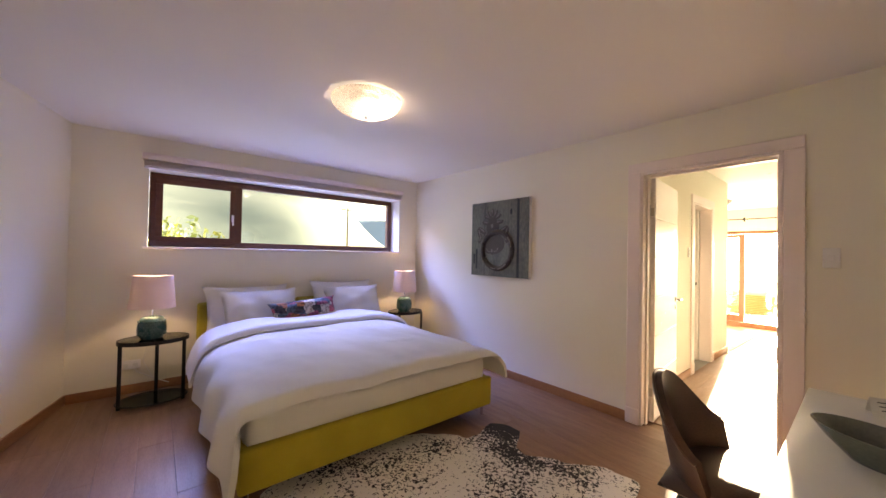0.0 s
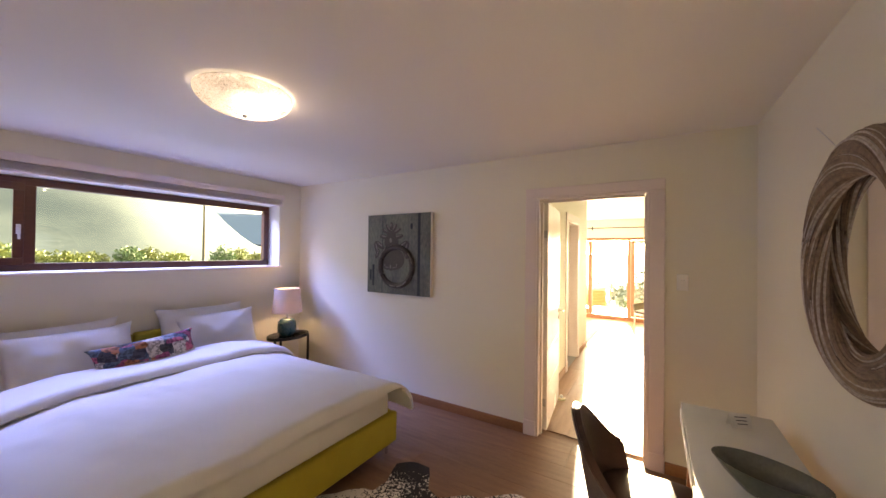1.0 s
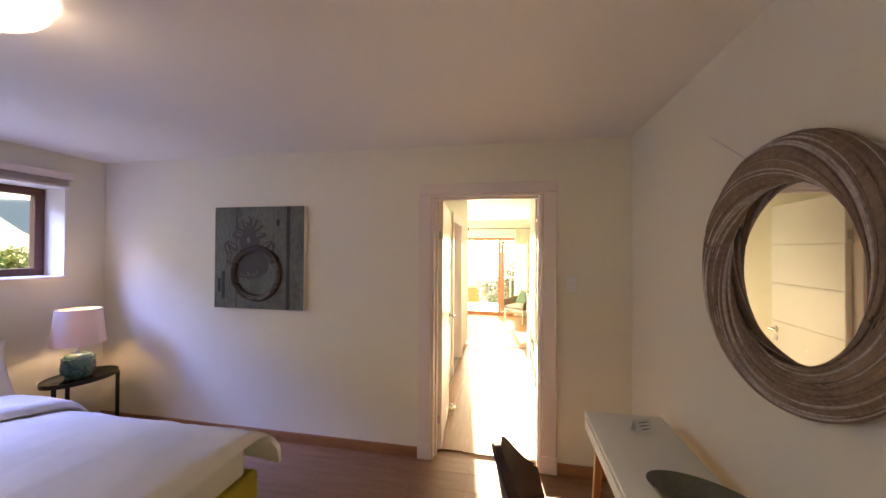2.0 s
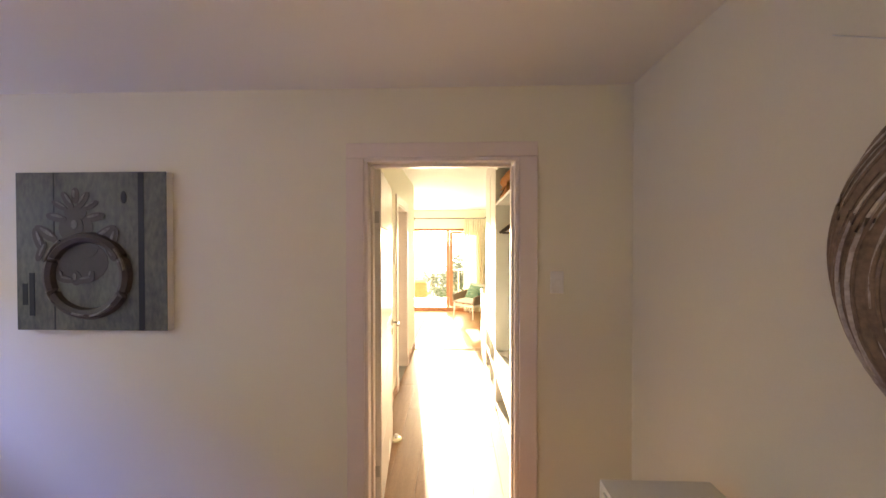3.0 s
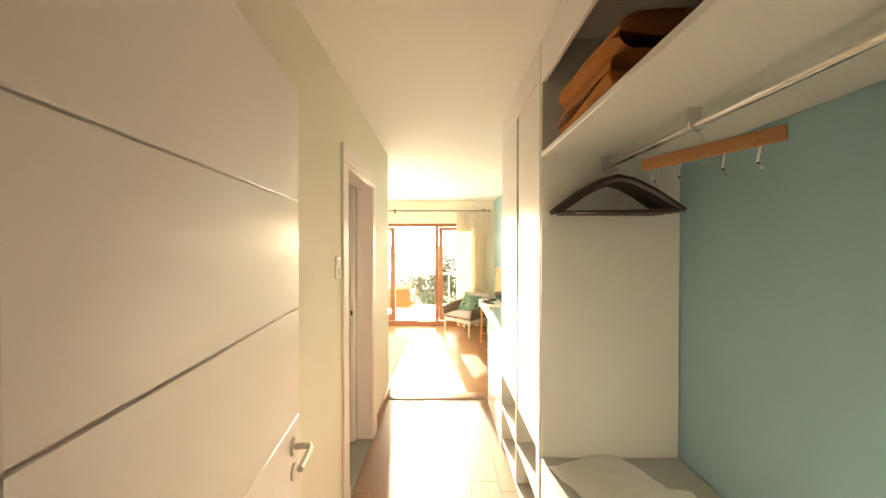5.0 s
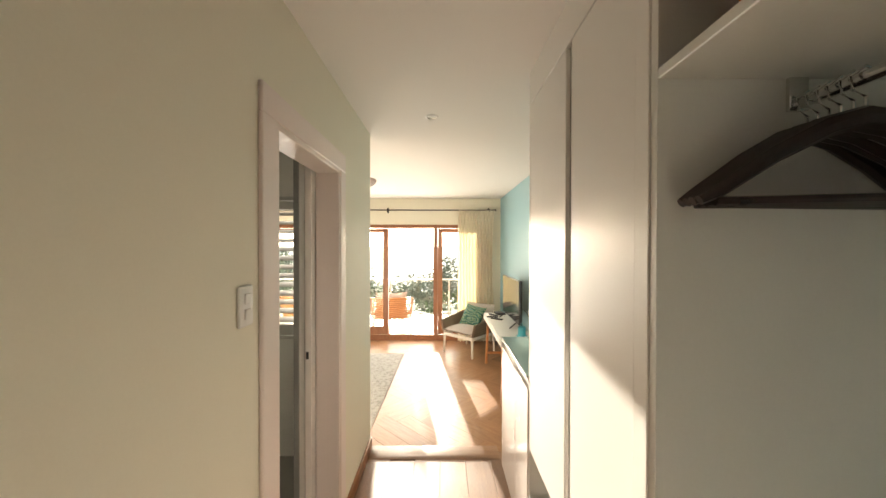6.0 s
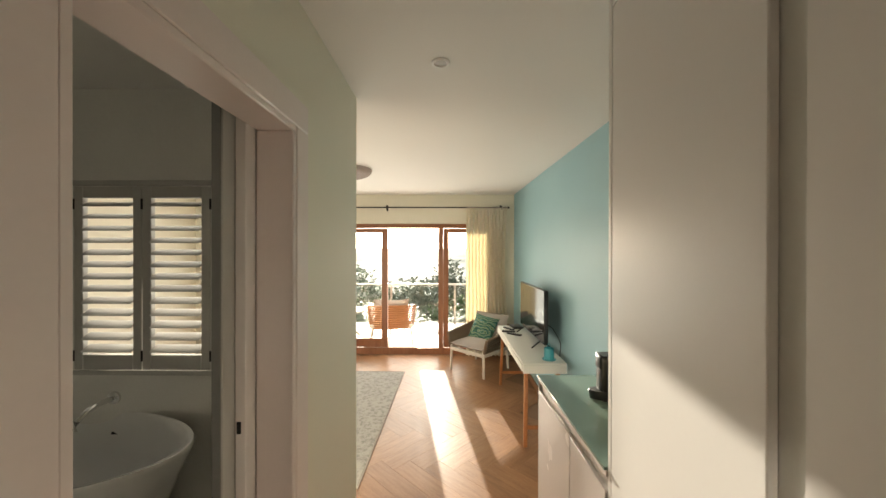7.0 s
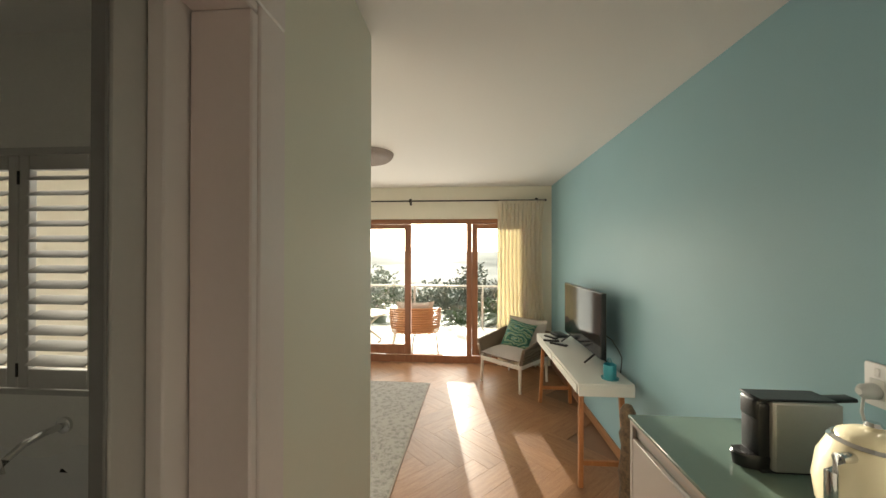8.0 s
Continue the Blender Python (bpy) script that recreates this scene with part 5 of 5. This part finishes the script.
part("woven_back", sheet(12, 10, lambda u, v: ((u - 0.5) * 2 * (W + 0.03), D + 0.01 + 0.09 * v, 0.335 + 0.30 * v), 0.022), RATTAN, ac, "woven grey rattan back")
part("seat_cushion", moved(pillow_mesh(0.62, 0.60, 0.14, 0.006, 4.0, 16, 0.0), pose(0, -0.015, 0.385)), TAUPE, ac, "taupe seat cushion", angle=80)
part("back_cushion", moved(pillow_mesh(0.60, 0.42, 0.17, 0.01, 6.0, 16, 0.02), pose(0, 0.25, 0.585, 70)), TAUPE, ac, "taupe back cushion", angle=80)

PEA = bpy.data.materials.new("green_feather_print")
PEA.use_nodes = True
n, l = PEA.node_tree.nodes, PEA.node_tree.links
co, mp, wv, rp = (n.new("ShaderNode" + k) for k in ("TexCoord", "Mapping", "TexWave", "ValToRGB"))
wv.wave_type, wv.inputs["Scale"].default_value, wv.inputs["Distortion"].default_value = "RINGS", 7, 13
wv.inputs["Detail"].default_value = 3
l.new(co.outputs["Object"], mp.inputs[0]); l.new(mp.outputs[0], wv.inputs["Vector"]); l.new(wv.outputs["Fac"], rp.inputs[0])
for k, (pos, c) in enumerate(((0.0, (0.02, 0.07, 0.06)), (0.4, (0.06, 0.22, 0.12)), (0.55, (0.03, 0.15, 0.26)), (0.78, (0.42, 0.46, 0.27)), (1.0, (0.05, 0.14, 0.07)))):
    e = rp.color_ramp.elements[k] if k < 2 else rp.color_ramp.elements.new(pos)
    e.position, e.color = pos, (*c, 1)
l.new(rp.outputs[0], n["Principled BSDF"].inputs["Base Color"])
n["Principled BSDF"].inputs["Roughness"].default_value = 0.85
sc = thing("scatter_cushion", "square cushion with a green and blue feather print", "cushion", (9.72, 0.46, LOW + 0.555), -133)
part("cover", moved(pillow_mesh(0.44, 0.42, 0.15, 0.015, 11.0), pose(0.0, 0.12, 0.02, 62, 6, 0)), PEA, sc, angle=80)

# ---- television and what stands on the desk ----
DT = LOW + 0.745 * 1.028
tv = thing("television", "flat black television on two splayed feet", "television", (8.44, -0.02, DT), 1)
tv.scale = (1.09, 1.0, 0.98)
part("screen_body", box(-0.45, -0.022, 0.075, 0.45, 0.018, 0.615, 0.006, 2), PLAST, tv)
part("screen", box(-0.442, 0.0185, 0.085, 0.442, 0.021, 0.607), SCREEN, tv, "dark glossy screen")
part("rear_bulge", box(-0.30, -0.055, 0.11, 0.30, -0.02, 0.40, 0.015, 2), PLAST, tv)
for s in (-1, 1):
    part("foot", merge(tube([(s * 0.30, 0, 0.085), (s * 0.31, 0.10, 0.006)], 0.008, 8), tube([(s * 0.30, 0, 0.085), (s * 0.31, -0.10, 0.006)], 0.008, 8)), PLAST, tv)
can = thing("candle_jar", "small turquoise enamel lantern on the desk", "lantern", (7.76, 0.0, DT))
part("body", lathe([(0, 0), (0.045, 0), (0.045, 0.105), (0.041, 0.105), (0.041, 0.01), (0, 0.01)], 28), TEALP, can)
part("saucer", lathe([(0, 0.0), (0.06, 0.0), (0.062, 0.008), (0, 0.004)], 28), TEALP, can)
part("wire_handle", tube([(0.045 * math.cos(a), 0, 0.10 + 0.05 * math.sin(a)) for a in (k * math.pi / 12 for k in range(13))], 0.003, 6), TEALP, can)
for at, rz, w in (((8.95, 0.15, DT), 30, 0.085), ((8.80, 0.18, DT), 80, 0.08), ((8.66, 0.14, DT), 50, 0.09)):
    r = thing("remote_control", "small black remote control lying on the desk", "remote", at, rz, "remotes on the desk")
    part("case", box(-w, -0.022, 0, w, 0.022, 0.018, 0.006, 2), PLAST, r)
    for k in range(5):
        part("button", box(-w * 0.7 + k * w * 0.3, -0.009, 0.018, -w * 0.7 + k * w * 0.3 + 0.009, 0.009, 0.0205, 0.001), GREYM, r)
db = thing("decoder_box", "flat black decoder box beside the television", "decoder", (9.03, 0.04, DT), 12)
part("case", box(-0.09, -0.06, 0.002, 0.09, 0.06, 0.032, 0.005, 2), PLAST, db)
part("front_strip", box(-0.085, 0.0595, 0.008, 0.085, 0.062, 0.026, 0.001), SCREEN, db)
tc = thing("tv_cable", "loose black cable behind the television", "cable", (0, 0, 0))
part("cable", tube([(8.10, -0.06, 0.88), (8.0, -0.11, 0.84), (7.96, -0.15, 0.76), (7.98, -0.18, 0.70), (8.02, -0.18, 0.50)], 0.004, 6), PLAST, tc)

fig = thing("carved_figure", "tall carved brown stone figure on the floor beside the desk", "figure", (7.47, 0.0, LOW), 30)
part("carving", lathe([(0, 0), (0.075, 0.0), (0.08, 0.03), (0.06, 0.06), (0.05, 0.16), (0.066, 0.25), (0.052, 0.33), (0.045, 0.42), (0.06, 0.50), (0.042, 0.55), (0.055, 0.61), (0.05, 0.66), (0.026, 0.70), (0, 0.705)], 24, 1.0, 0.8), BRONZE, fig, angle=80)

# ---- living-room rug ----
RUGM = bpy.data.materials.new("faded_grey_pattern_rug")
RUGM.use_nodes = True
n, l = RUGM.node_tree.nodes, RUGM.node_tree.links
co, vo, ns, mx, rp, bp, fi = (n.new("ShaderNode" + k) for k in ("TexCoord", "TexVoronoi", "TexNoise", "Math", "ValToRGB", "Bump", "TexNoise"))
vo.inputs["Scale"].default_value, ns.inputs["Scale"].default_value, fi.inputs["Scale"].default_value = 20, 30, 260
ns.inputs["Detail"].default_value, ns.inputs["Distortion"].default_value = 6, 1.5
mx.operation, mx.inputs[1].default_value = "MULTIPLY_ADD", 0.45
for s in (vo, ns, fi):
    l.new(co.outputs["Object"], s.inputs["Vector"])
l.new(vo.outputs["Distance"], mx.inputs[0]); l.new(ns.outputs["Fac"], mx.inputs[2]); l.new(mx.outputs[0], rp.inputs[0])
rp.color_ramp.elements[0].position, rp.color_ramp.elements[0].color = 0.52, (0.25, 0.24, 0.22, 1)
rp.color_ramp.elements[1].position, rp.color_ramp.elements[1].color = 0.80, (0.40, 0.38, 0.35, 1)
l.new(rp.outputs[0], n["Principled BSDF"].inputs["Base Color"]); l.new(fi.outputs["Fac"], bp.inputs["Height"]); l.new(bp.outputs[0], n["Principled BSDF"].inputs["Normal"])
bp.inputs["Strength"].default_value = 0.6
n["Principled BSDF"].inputs["Roughness"].default_value = 0.95
rg = thing("area_rug", "faded grey patterned rug on the parquet", "rug", (8.37, 2.595, LOW), -1.5)
part("rug_face", box(-1.20, -1.02, 0.0, 1.20, 1.02, 0.010, 0.003), RUGM, rg)
part("border", merge(box(-1.215, -1.035, 0.0, 1.215, -1.02, 0.011, 0.003), box(-1.215, 1.02, 0.0, 1.215, 1.035, 0.011, 0.003), box(-1.215, -1.02, 0.0, -1.20, 1.02, 0.011, 0.003), box(1.20, -1.02, 0.0, 1.215, 1.02, 0.011, 0.003)), TAUPE, rg)

# ---- terrace ----
TZ = LOW - 0.04
deck = structure("terrace", box(XG + 0.1, -3.0, TZ - 0.5, 13.1, 6.5, TZ - 0.006), JOINT, "pale tiled terrace")
bal = thing("balustrade", "glass balustrade with a pale top rail", "balustrade", (12.95, 0, TZ))
part("top_rail", box(-0.03, -3.0, 0.93, 0.03, 6.5, 0.97, 0.006), WHITEWOOD, bal)
for y in (-2.4, -0.9, 0.72, 2.25, 3.75, 5.25):
    part("post", box(-0.022, y - 0.022, 0.0, 0.022, y + 0.022, 0.93, 0.003), STEEL, bal)
for y in (-2.36, -0.86, 0.76, 2.29, 3.79):
    g = part("glass_panel", box(-0.005, y, 0.06, 0.005, y + 1.42, 0.90), PANE, bal)
    g.visible_shadow = False


def outdoor_chair(at, rz):
    o = thing("terrace_chair", "wide teak-slatted terrace armchair with white legs and pale cushion", "chair", at, rz, "terrace chairs")
    for j in range(11):
        z = 0.265 + 0.043 * j
        w = 0.43 + 0.004 * j
        part("back_slat", tube([(w * math.copysign(abs(math.sin(a)) ** 0.6, math.sin(a)), 0.34 * math.copysign(abs(math.cos(a)) ** 0.6, math.cos(a)) - 0.03 + 0.006 * j, z - 0.10 * (j / 10) * max(0.0, 0.5 - math.cos(a))) for a in (radians(-112 + 224 * k / 28) for k in range(29))], 0.0225, 6), CANE, o)
    part("seat", box(-0.42, -0.34, 0.27, 0.42, 0.28, 0.33, 0.015, 2), WHITEWOOD, o)
    part("seat_cushion", moved(pillow_mesh(0.78, 0.60, 0.15, 0.008, 5.0, 12, 0.0), pose(0, -0.03, 0.38)), TAUPE, o, "pale seat cushion", angle=80)
    for sx in (-1, 1):
        for sy in (-1, 1):
            part("leg", tube([(sx * 0.37, sy * 0.25, 0.28), (sx * 0.41, sy * 0.29, 0.0)], 0.019, 8), WHITEWOOD, o)
    part("back_cushion", moved(pillow_mesh(0.70, 0.46, 0.14, 0.01, 3.0, 12), pose(0, 0.17, 0.60, 74)), TAUPE, o, "pale back cushion", angle=80)
    return o


oc = outdoor_chair((11.62, 2.03, TZ), 97)
# Second chair is added out of view, to block low sun towards the rug.
copy_thing(oc, pose(11.75, 4.05, TZ, 0, 0, 80))
ot = thing("terrace_table", "round white terrace table on crossed wooden legs", "table", (11.75, 3.02, TZ))
part("tabletop", moved(lathe([(0, 0), (0.42, 0), (0.43, 0.012), (0.42, 0.03), (0, 0.03)], 40), pose(0, 0, 0.52)), WHITEWOOD, ot)
for a in (20, 110):
    c, s = math.cos(radians(a)), math.sin(radians(a))
    for k in (-1, 1):
        part("leg", tube([(k * 0.30 * c, k * 0.30 * s, 0.52), (-k * 0.30 * c, -k * 0.30 * s, 0.0)], 0.02, 8), WHITEWOOD, ot)


# ---- plants ----
def leaf_cloud(center, radii, count, size, seed, blade=False):
    rnd = random.Random(seed)
    vs, fs = [], []
    for _ in range(count):
        while True:
            d = Vector((rnd.uniform(-1, 1), rnd.uniform(-1, 1), rnd.uniform(-1, 1)))
            if 0.15 < d.length < 1:
                break
        lump = 0.75 + 0.5 * noise.noise((d.x * 2.2 + seed, d.y * 2.2, d.z * 2.2))
        p = Vector((center[0] + d.x * radii[0] * lump, center[1] + d.y * radii[1] * lump, center[2] + d.z * radii[2] * lump))
        a = Vector((rnd.uniform(-1, 1), rnd.uniform(-1, 1), rnd.uniform(-0.4, 1))).normalized()
        b = a.cross(Vector((rnd.uniform(-1, 1), rnd.uniform(-1, 1), rnd.uniform(-1, 1)))).normalized()
        s = size * rnd.uniform(0.6, 1.4)
        k = len(vs)
        vs += [p, p + a * s * 0.5 + b * s * 0.25, p + a * s, p + a * s * 0.5 - b * s * 0.25]
        fs.append((k, k + 1, k + 2, k + 3))
    return vs, fs


def foliage(name, vs, fs, material, parent):
    me = bpy.data.meshes.new(name)
    me.from_pydata([tuple(v) for v in vs], [], fs)
    me.materials.append(material)
    ob = new(name, me)
    ob.parent = parent
    return ob


def bush(at, r, h, count, size, seed, material, label, group):
    b = thing("bush", label, "bush", at, 0, group)
    foliage("crown", *leaf_cloud((0, 0, h * 0.55), (r, r, h * 0.55), count, size, seed), material, b)
    part("stems", merge(*[tube([(0, 0, -0.3), (r * 0.3 * math.cos(k * 2.1), r * 0.3 * math.sin(k * 2.1), h * 0.4), (r * 0.6 * math.cos(k * 2.1 + 0.3), r * 0.6 * math.sin(k * 2.1 + 0.3), h * 0.8)], 0.03 * r + 0.01, 6, False, [1, 0.7, 0.3]) for k in range(4)]), BARK, b)
    return b


def palm(at, n, length, seed):
    rnd = random.Random(seed)
    t = thing("cycad", "arching green palm-like plant beyond the balustrade", "plant", at, 0, "terrace palms")
    part("stump", lathe([(0, 0), (0.12, 0), (0.14, 0.3), (0.08, 0.5), (0, 0.5)], 14), BARK, t)
    for k in range(n):
        a, el = 2 * math.pi * k / n + rnd.uniform(-0.2, 0.2), rnd.uniform(0.3, 1.3)
        vs, fs = [], []
        L = length * rnd.uniform(0.8, 1.15)
        for j in range(24):
            f = j / 23
            r, z = L * f * math.cos(el) * (1 - 0.15 * f), 0.48 + L * (f * math.sin(el) - 0.55 * f * f)
            wdt = 0.20 * math.sin(math.pi * min(1, 0.15 + f * 0.85)) * length
            c = Vector((r * math.cos(a), r * math.sin(a), z))
            side = Vector((-math.sin(a), math.cos(a), 0))
            fw = Vector((math.cos(a), math.sin(a), 0))
            for s in (-1, 1):
                q = len(vs)
                tip = c + side * s * wdt + fw * 0.10 * length + Vector((0, 0, -0.05))
                vs += [c, c + fw * 0.022, tip, c - fw * 0.012]
                fs.append((q, q + 1, q + 2, q + 3))
        foliage("frond", vs, fs, LEAF, t)
    return t


# Far leaves coloured paler than LEAF: sun glare and haze put into the colour.
FARLEAF = mat("glare_paled_far_leaf", (0.30, 0.32, 0.25), 0.7, second=(0.20, 0.23, 0.17), scale=1, per=0.2)
palm((14.0, 1.9, -1.05), 22, 1.5, 3)
palm((14.9, 0.6, -1.1), 20, 1.4, 4)
palm((15.2, 3.4, -1.2), 22, 1.6, 5)
for k, (x, y, r, h) in enumerate(((15.5, 1.2, 1.0, 1.3), (16.0, 2.6, 1.2, 1.4), (17.5, 0.2, 1.3, 1.5), (17.0, 4.2, 1.4, 1.8), (15.2, -0.6, 0.9, 1.2))):
    bush((x, y, -1.6), r, h, 1500, 0.13, 20 + k, LEAF, "dense dark green garden shrub", "garden shrubs")
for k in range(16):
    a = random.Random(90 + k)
    bush((34 + a.uniform(-5, 16), -14 + 2.9 * k, -6.6), a.uniform(2.0, 3.2), a.uniform(4.6, 6.6) + (1.4 if 7 < k < 12 else 0), 1800, 0.42, 50 + k, FARLEAF, "broad tree crown in the distance, coloured pale as in sun glare", "far trees")

# shrubs outside the bedroom window
for k, (x, y, z, r, h) in enumerate(((0.1, 7.6, 0.35, 0.75, 1.6), (0.75, 8.0, 0.25, 0.6, 1.4), (-0.9, 7.8, 0.35, 0.8, 1.75))):
    bush((x, y, z), r, h, 1600, 0.12, 120 + k, YLEAF, "yellow-green flowering shrub outside the window", "window shrubs")
for k in range(30):
    a = random.Random(300 + k)
    bush((1 + 1.1 * k + a.uniform(-0.7, 0.7), 24 + a.uniform(-3, 5), 0.4), a.uniform(0.7, 1.3), a.uniform(0.7, 1.4), 900, 0.17, 200 + k, YLEAF if k % 3 else LEAF, "rounded green shrub on the slope", "slope shrubs")

pole = thing("utility_pole", "grey weathered wooden utility pole with crossarm", "pole", (11.3, 25.5, 0.65))
pole.scale = (0.6, 0.6, 0.6)
part("mast", lathe([(0, -1.5), (0.16, -1.5), (0.11, 7.0), (0, 7.02)], 14), BARK, pole)
part("crossarm", box(-0.9, -0.05, 6.55, 0.9, 0.05, 6.68, 0.01), BARK, pole)
for x in (-0.8, 0.0, 0.8):
    part("insulator", moved(lathe([(0, 0), (0.05, 0), (0.06, 0.06), (0.03, 0.14), (0, 0.14)], 12), pose(x, 0, 6.68)), WHITEP, pole)

# ---- ground to the horizon ----
# The bluish tint is distant air haze put into the grass colour.
GRASS = mat("haze_tinted_hill_grass", (0.03, 0.058, 0.062), 0.9, second=(0.105, 0.135, 0.125), scale=0.12, fine=1.4, bump=0.0)


def ground_point(u, v):
    a = 2 * math.pi * u
    d = 0.5 * (9000 ** v)
    x, y = 5 + d * math.cos(a), 2 + d * math.sin(a)
    deg = math.degrees(math.atan2(y - 0.15, x))
    north = min(1.0, max(0.0, (deg - 57) / 17)) * min(1.0, max(0.0, (165 - deg) / 25))
    north = north * north * (3 - 2 * north)
    z = -1.0
    if d > 9:
        f = min(1.0, (d - 9) / 12)
        side = 1.0 if deg > 20 and deg < 160 else 0.0
        g = min(1.0, max(0.0, (deg - 20) / 30)) * min(1.0, max(0.0, (170 - deg) / 30))
        z = -1.0 + f * (1.4 * g - 4.4 * (1 - g))
        rise = max(0.0, min(d, 420) - 26)
        z += north * rise * (0.20 + 0.06 * noise.noise((a * 3, d * 0.004, 1))) + 0.02 * min(rise, 200) * noise.noise((x * 0.02, y * 0.02, 4))
        if d > 420:
            z -= north * (d - 420) * 0.02
    return (x, y, z)


structure("ground", sheet(220, 70, ground_point), GRASS, "grassy ground rising to a green hill")
# Ridge blue comes from aerial haze, painted as its base colour.
HAZE = mat("haze_blue_mountain", (0.10, 0.16, 0.26), 1.0, second=(0.07, 0.12, 0.20), scale=0.01, fine=0.05, bump=0.0)


def mountain_point(u, v):
    a = radians(30 + 110 * u)
    d = 1500 + 900 * v
    h = 260 * math.sin(math.pi * min(1.0, u * 1.2 + 0.05)) * (0.75 + 0.5 * noise.noise((u * 7, 1, 2)))
    return (d * math.cos(a), d * math.sin(a), -5 + max(5, h * (1.0 - abs(v - 0.5) * 1.7)))


structure("backdrop_mountain", sheet(70, 12, mountain_point), HAZE, "distant blue mountain ridge")


# ---- boards, last ----
def board_mesh(name, w, d, h, material, ch=0.0025):
    me = bpy.data.meshes.new(name)
    b = box(-w / 2, -d / 2, -h, w / 2, d / 2, 0)
    top = [e for e in b.edges if all(v.co.z > -1e-6 for v in e.verts)]
    bmesh.ops.bevel(b, geom=top, offset=ch, segments=1, affect="EDGES")
    b.to_mesh(me)
    b.free()
    me.materials.append(material)
    return me


rnd = random.Random(5)
PW = 0.19
lens_ = (1.9, 1.3, 0.7)
meshes = {L: board_mesh("plank", PW - 0.0012, L - 0.0012, 0.012, PLANK, 0.0012) for L in lens_}
x = XD + 0.06 - PW / 2
while x > -2.0:
    y = YM - 0.05
    while y < YW + 0.05:
        L = rnd.choice((1.9, 1.3, 0.7)) if y > YM else rnd.choice((0.5, 0.9, 1.2, 1.6))
        L = round(min(L, YW + 0.1 - y), 3)
        if L not in meshes:
            meshes[L] = board_mesh("plank", PW - 0.0012, L - 0.0012, 0.012, PLANK, 0.0012)
        piece("plank", meshes[L], pose(x, y + L / 2, 0.0, 0, 0, 180 * rnd.randint(0, 1)), floor_bed)
        y += L
    x -= PW
y = YL - PW / 2
while y > -0.2:
    x = XD + 0.16 - rnd.uniform(0, 0.02)
    while x < 6.47:
        L = rnd.choice(lens_)
        while x + L > 6.58:
            L = {1.9: 1.3, 1.3: 0.7, 0.7: 0.0}[L]
            if L == 0.0:
                break
        if L == 0.0:
            L = 6.57 - x
            if L < 0.05:
                break
            meshes[round(L, 3)] = board_mesh("plank", PW - 0.0012, L - 0.0012, 0.012, PLANK, 0.0012)
            piece("plank", meshes[round(L, 3)], pose(x + L / 2, y, 0.0, 0, 0, 90), floor_cor)
            break
        piece("plank", meshes[L], pose(x + L / 2, y, 0.0, 0, 0, 90 + 180 * rnd.randint(0, 1)), floor_cor)
        x += L
    y -= PW

# herringbone: blocks four times as long as wide
BW, BL = 0.172, 0.688
blk = board_mesh("block", BL - 0.0006, BW - 0.0006, 0.012, PARQ, 0.0008)
turn = Matrix.Rotation(radians(45), 4, "Z")
spots = []
for i in range(-40, 60):
    for j in range(-30, 30):
        for kind in (0, 1):
            if kind == 0:
                q = Vector((i * BW + j * BL * 2 + BL / 2, i * BW + BW / 2, 0))
            else:
                q = Vector((i * BW + j * BL * 2 + BL + BW / 2, i * BW - BL + BW + BL / 2, 0))
            c = turn @ q + Vector((7.0, 1.0, 0))
            if 6.69 < c.x < XG + 0.12 and -0.1 < c.y < 5.1:
                spots.append((c.x, c.y, kind))
spots.sort(key=lambda s: (s[1] > 2.7, s[1]))
for x, y, kind in spots[:430]:
    piece("block", blk, pose(x, y, LOW, 0, 0, 45 + 90 * kind), floor_liv)
tile = board_mesh("tile", 0.597, 0.597, 0.012, PAVE)
for i in range(4):
    for j in range(12):
        piece("tile", tile, pose(XG + 0.45 + 0.6 * i, -2.4 + 0.6 * j, TZ), deck)
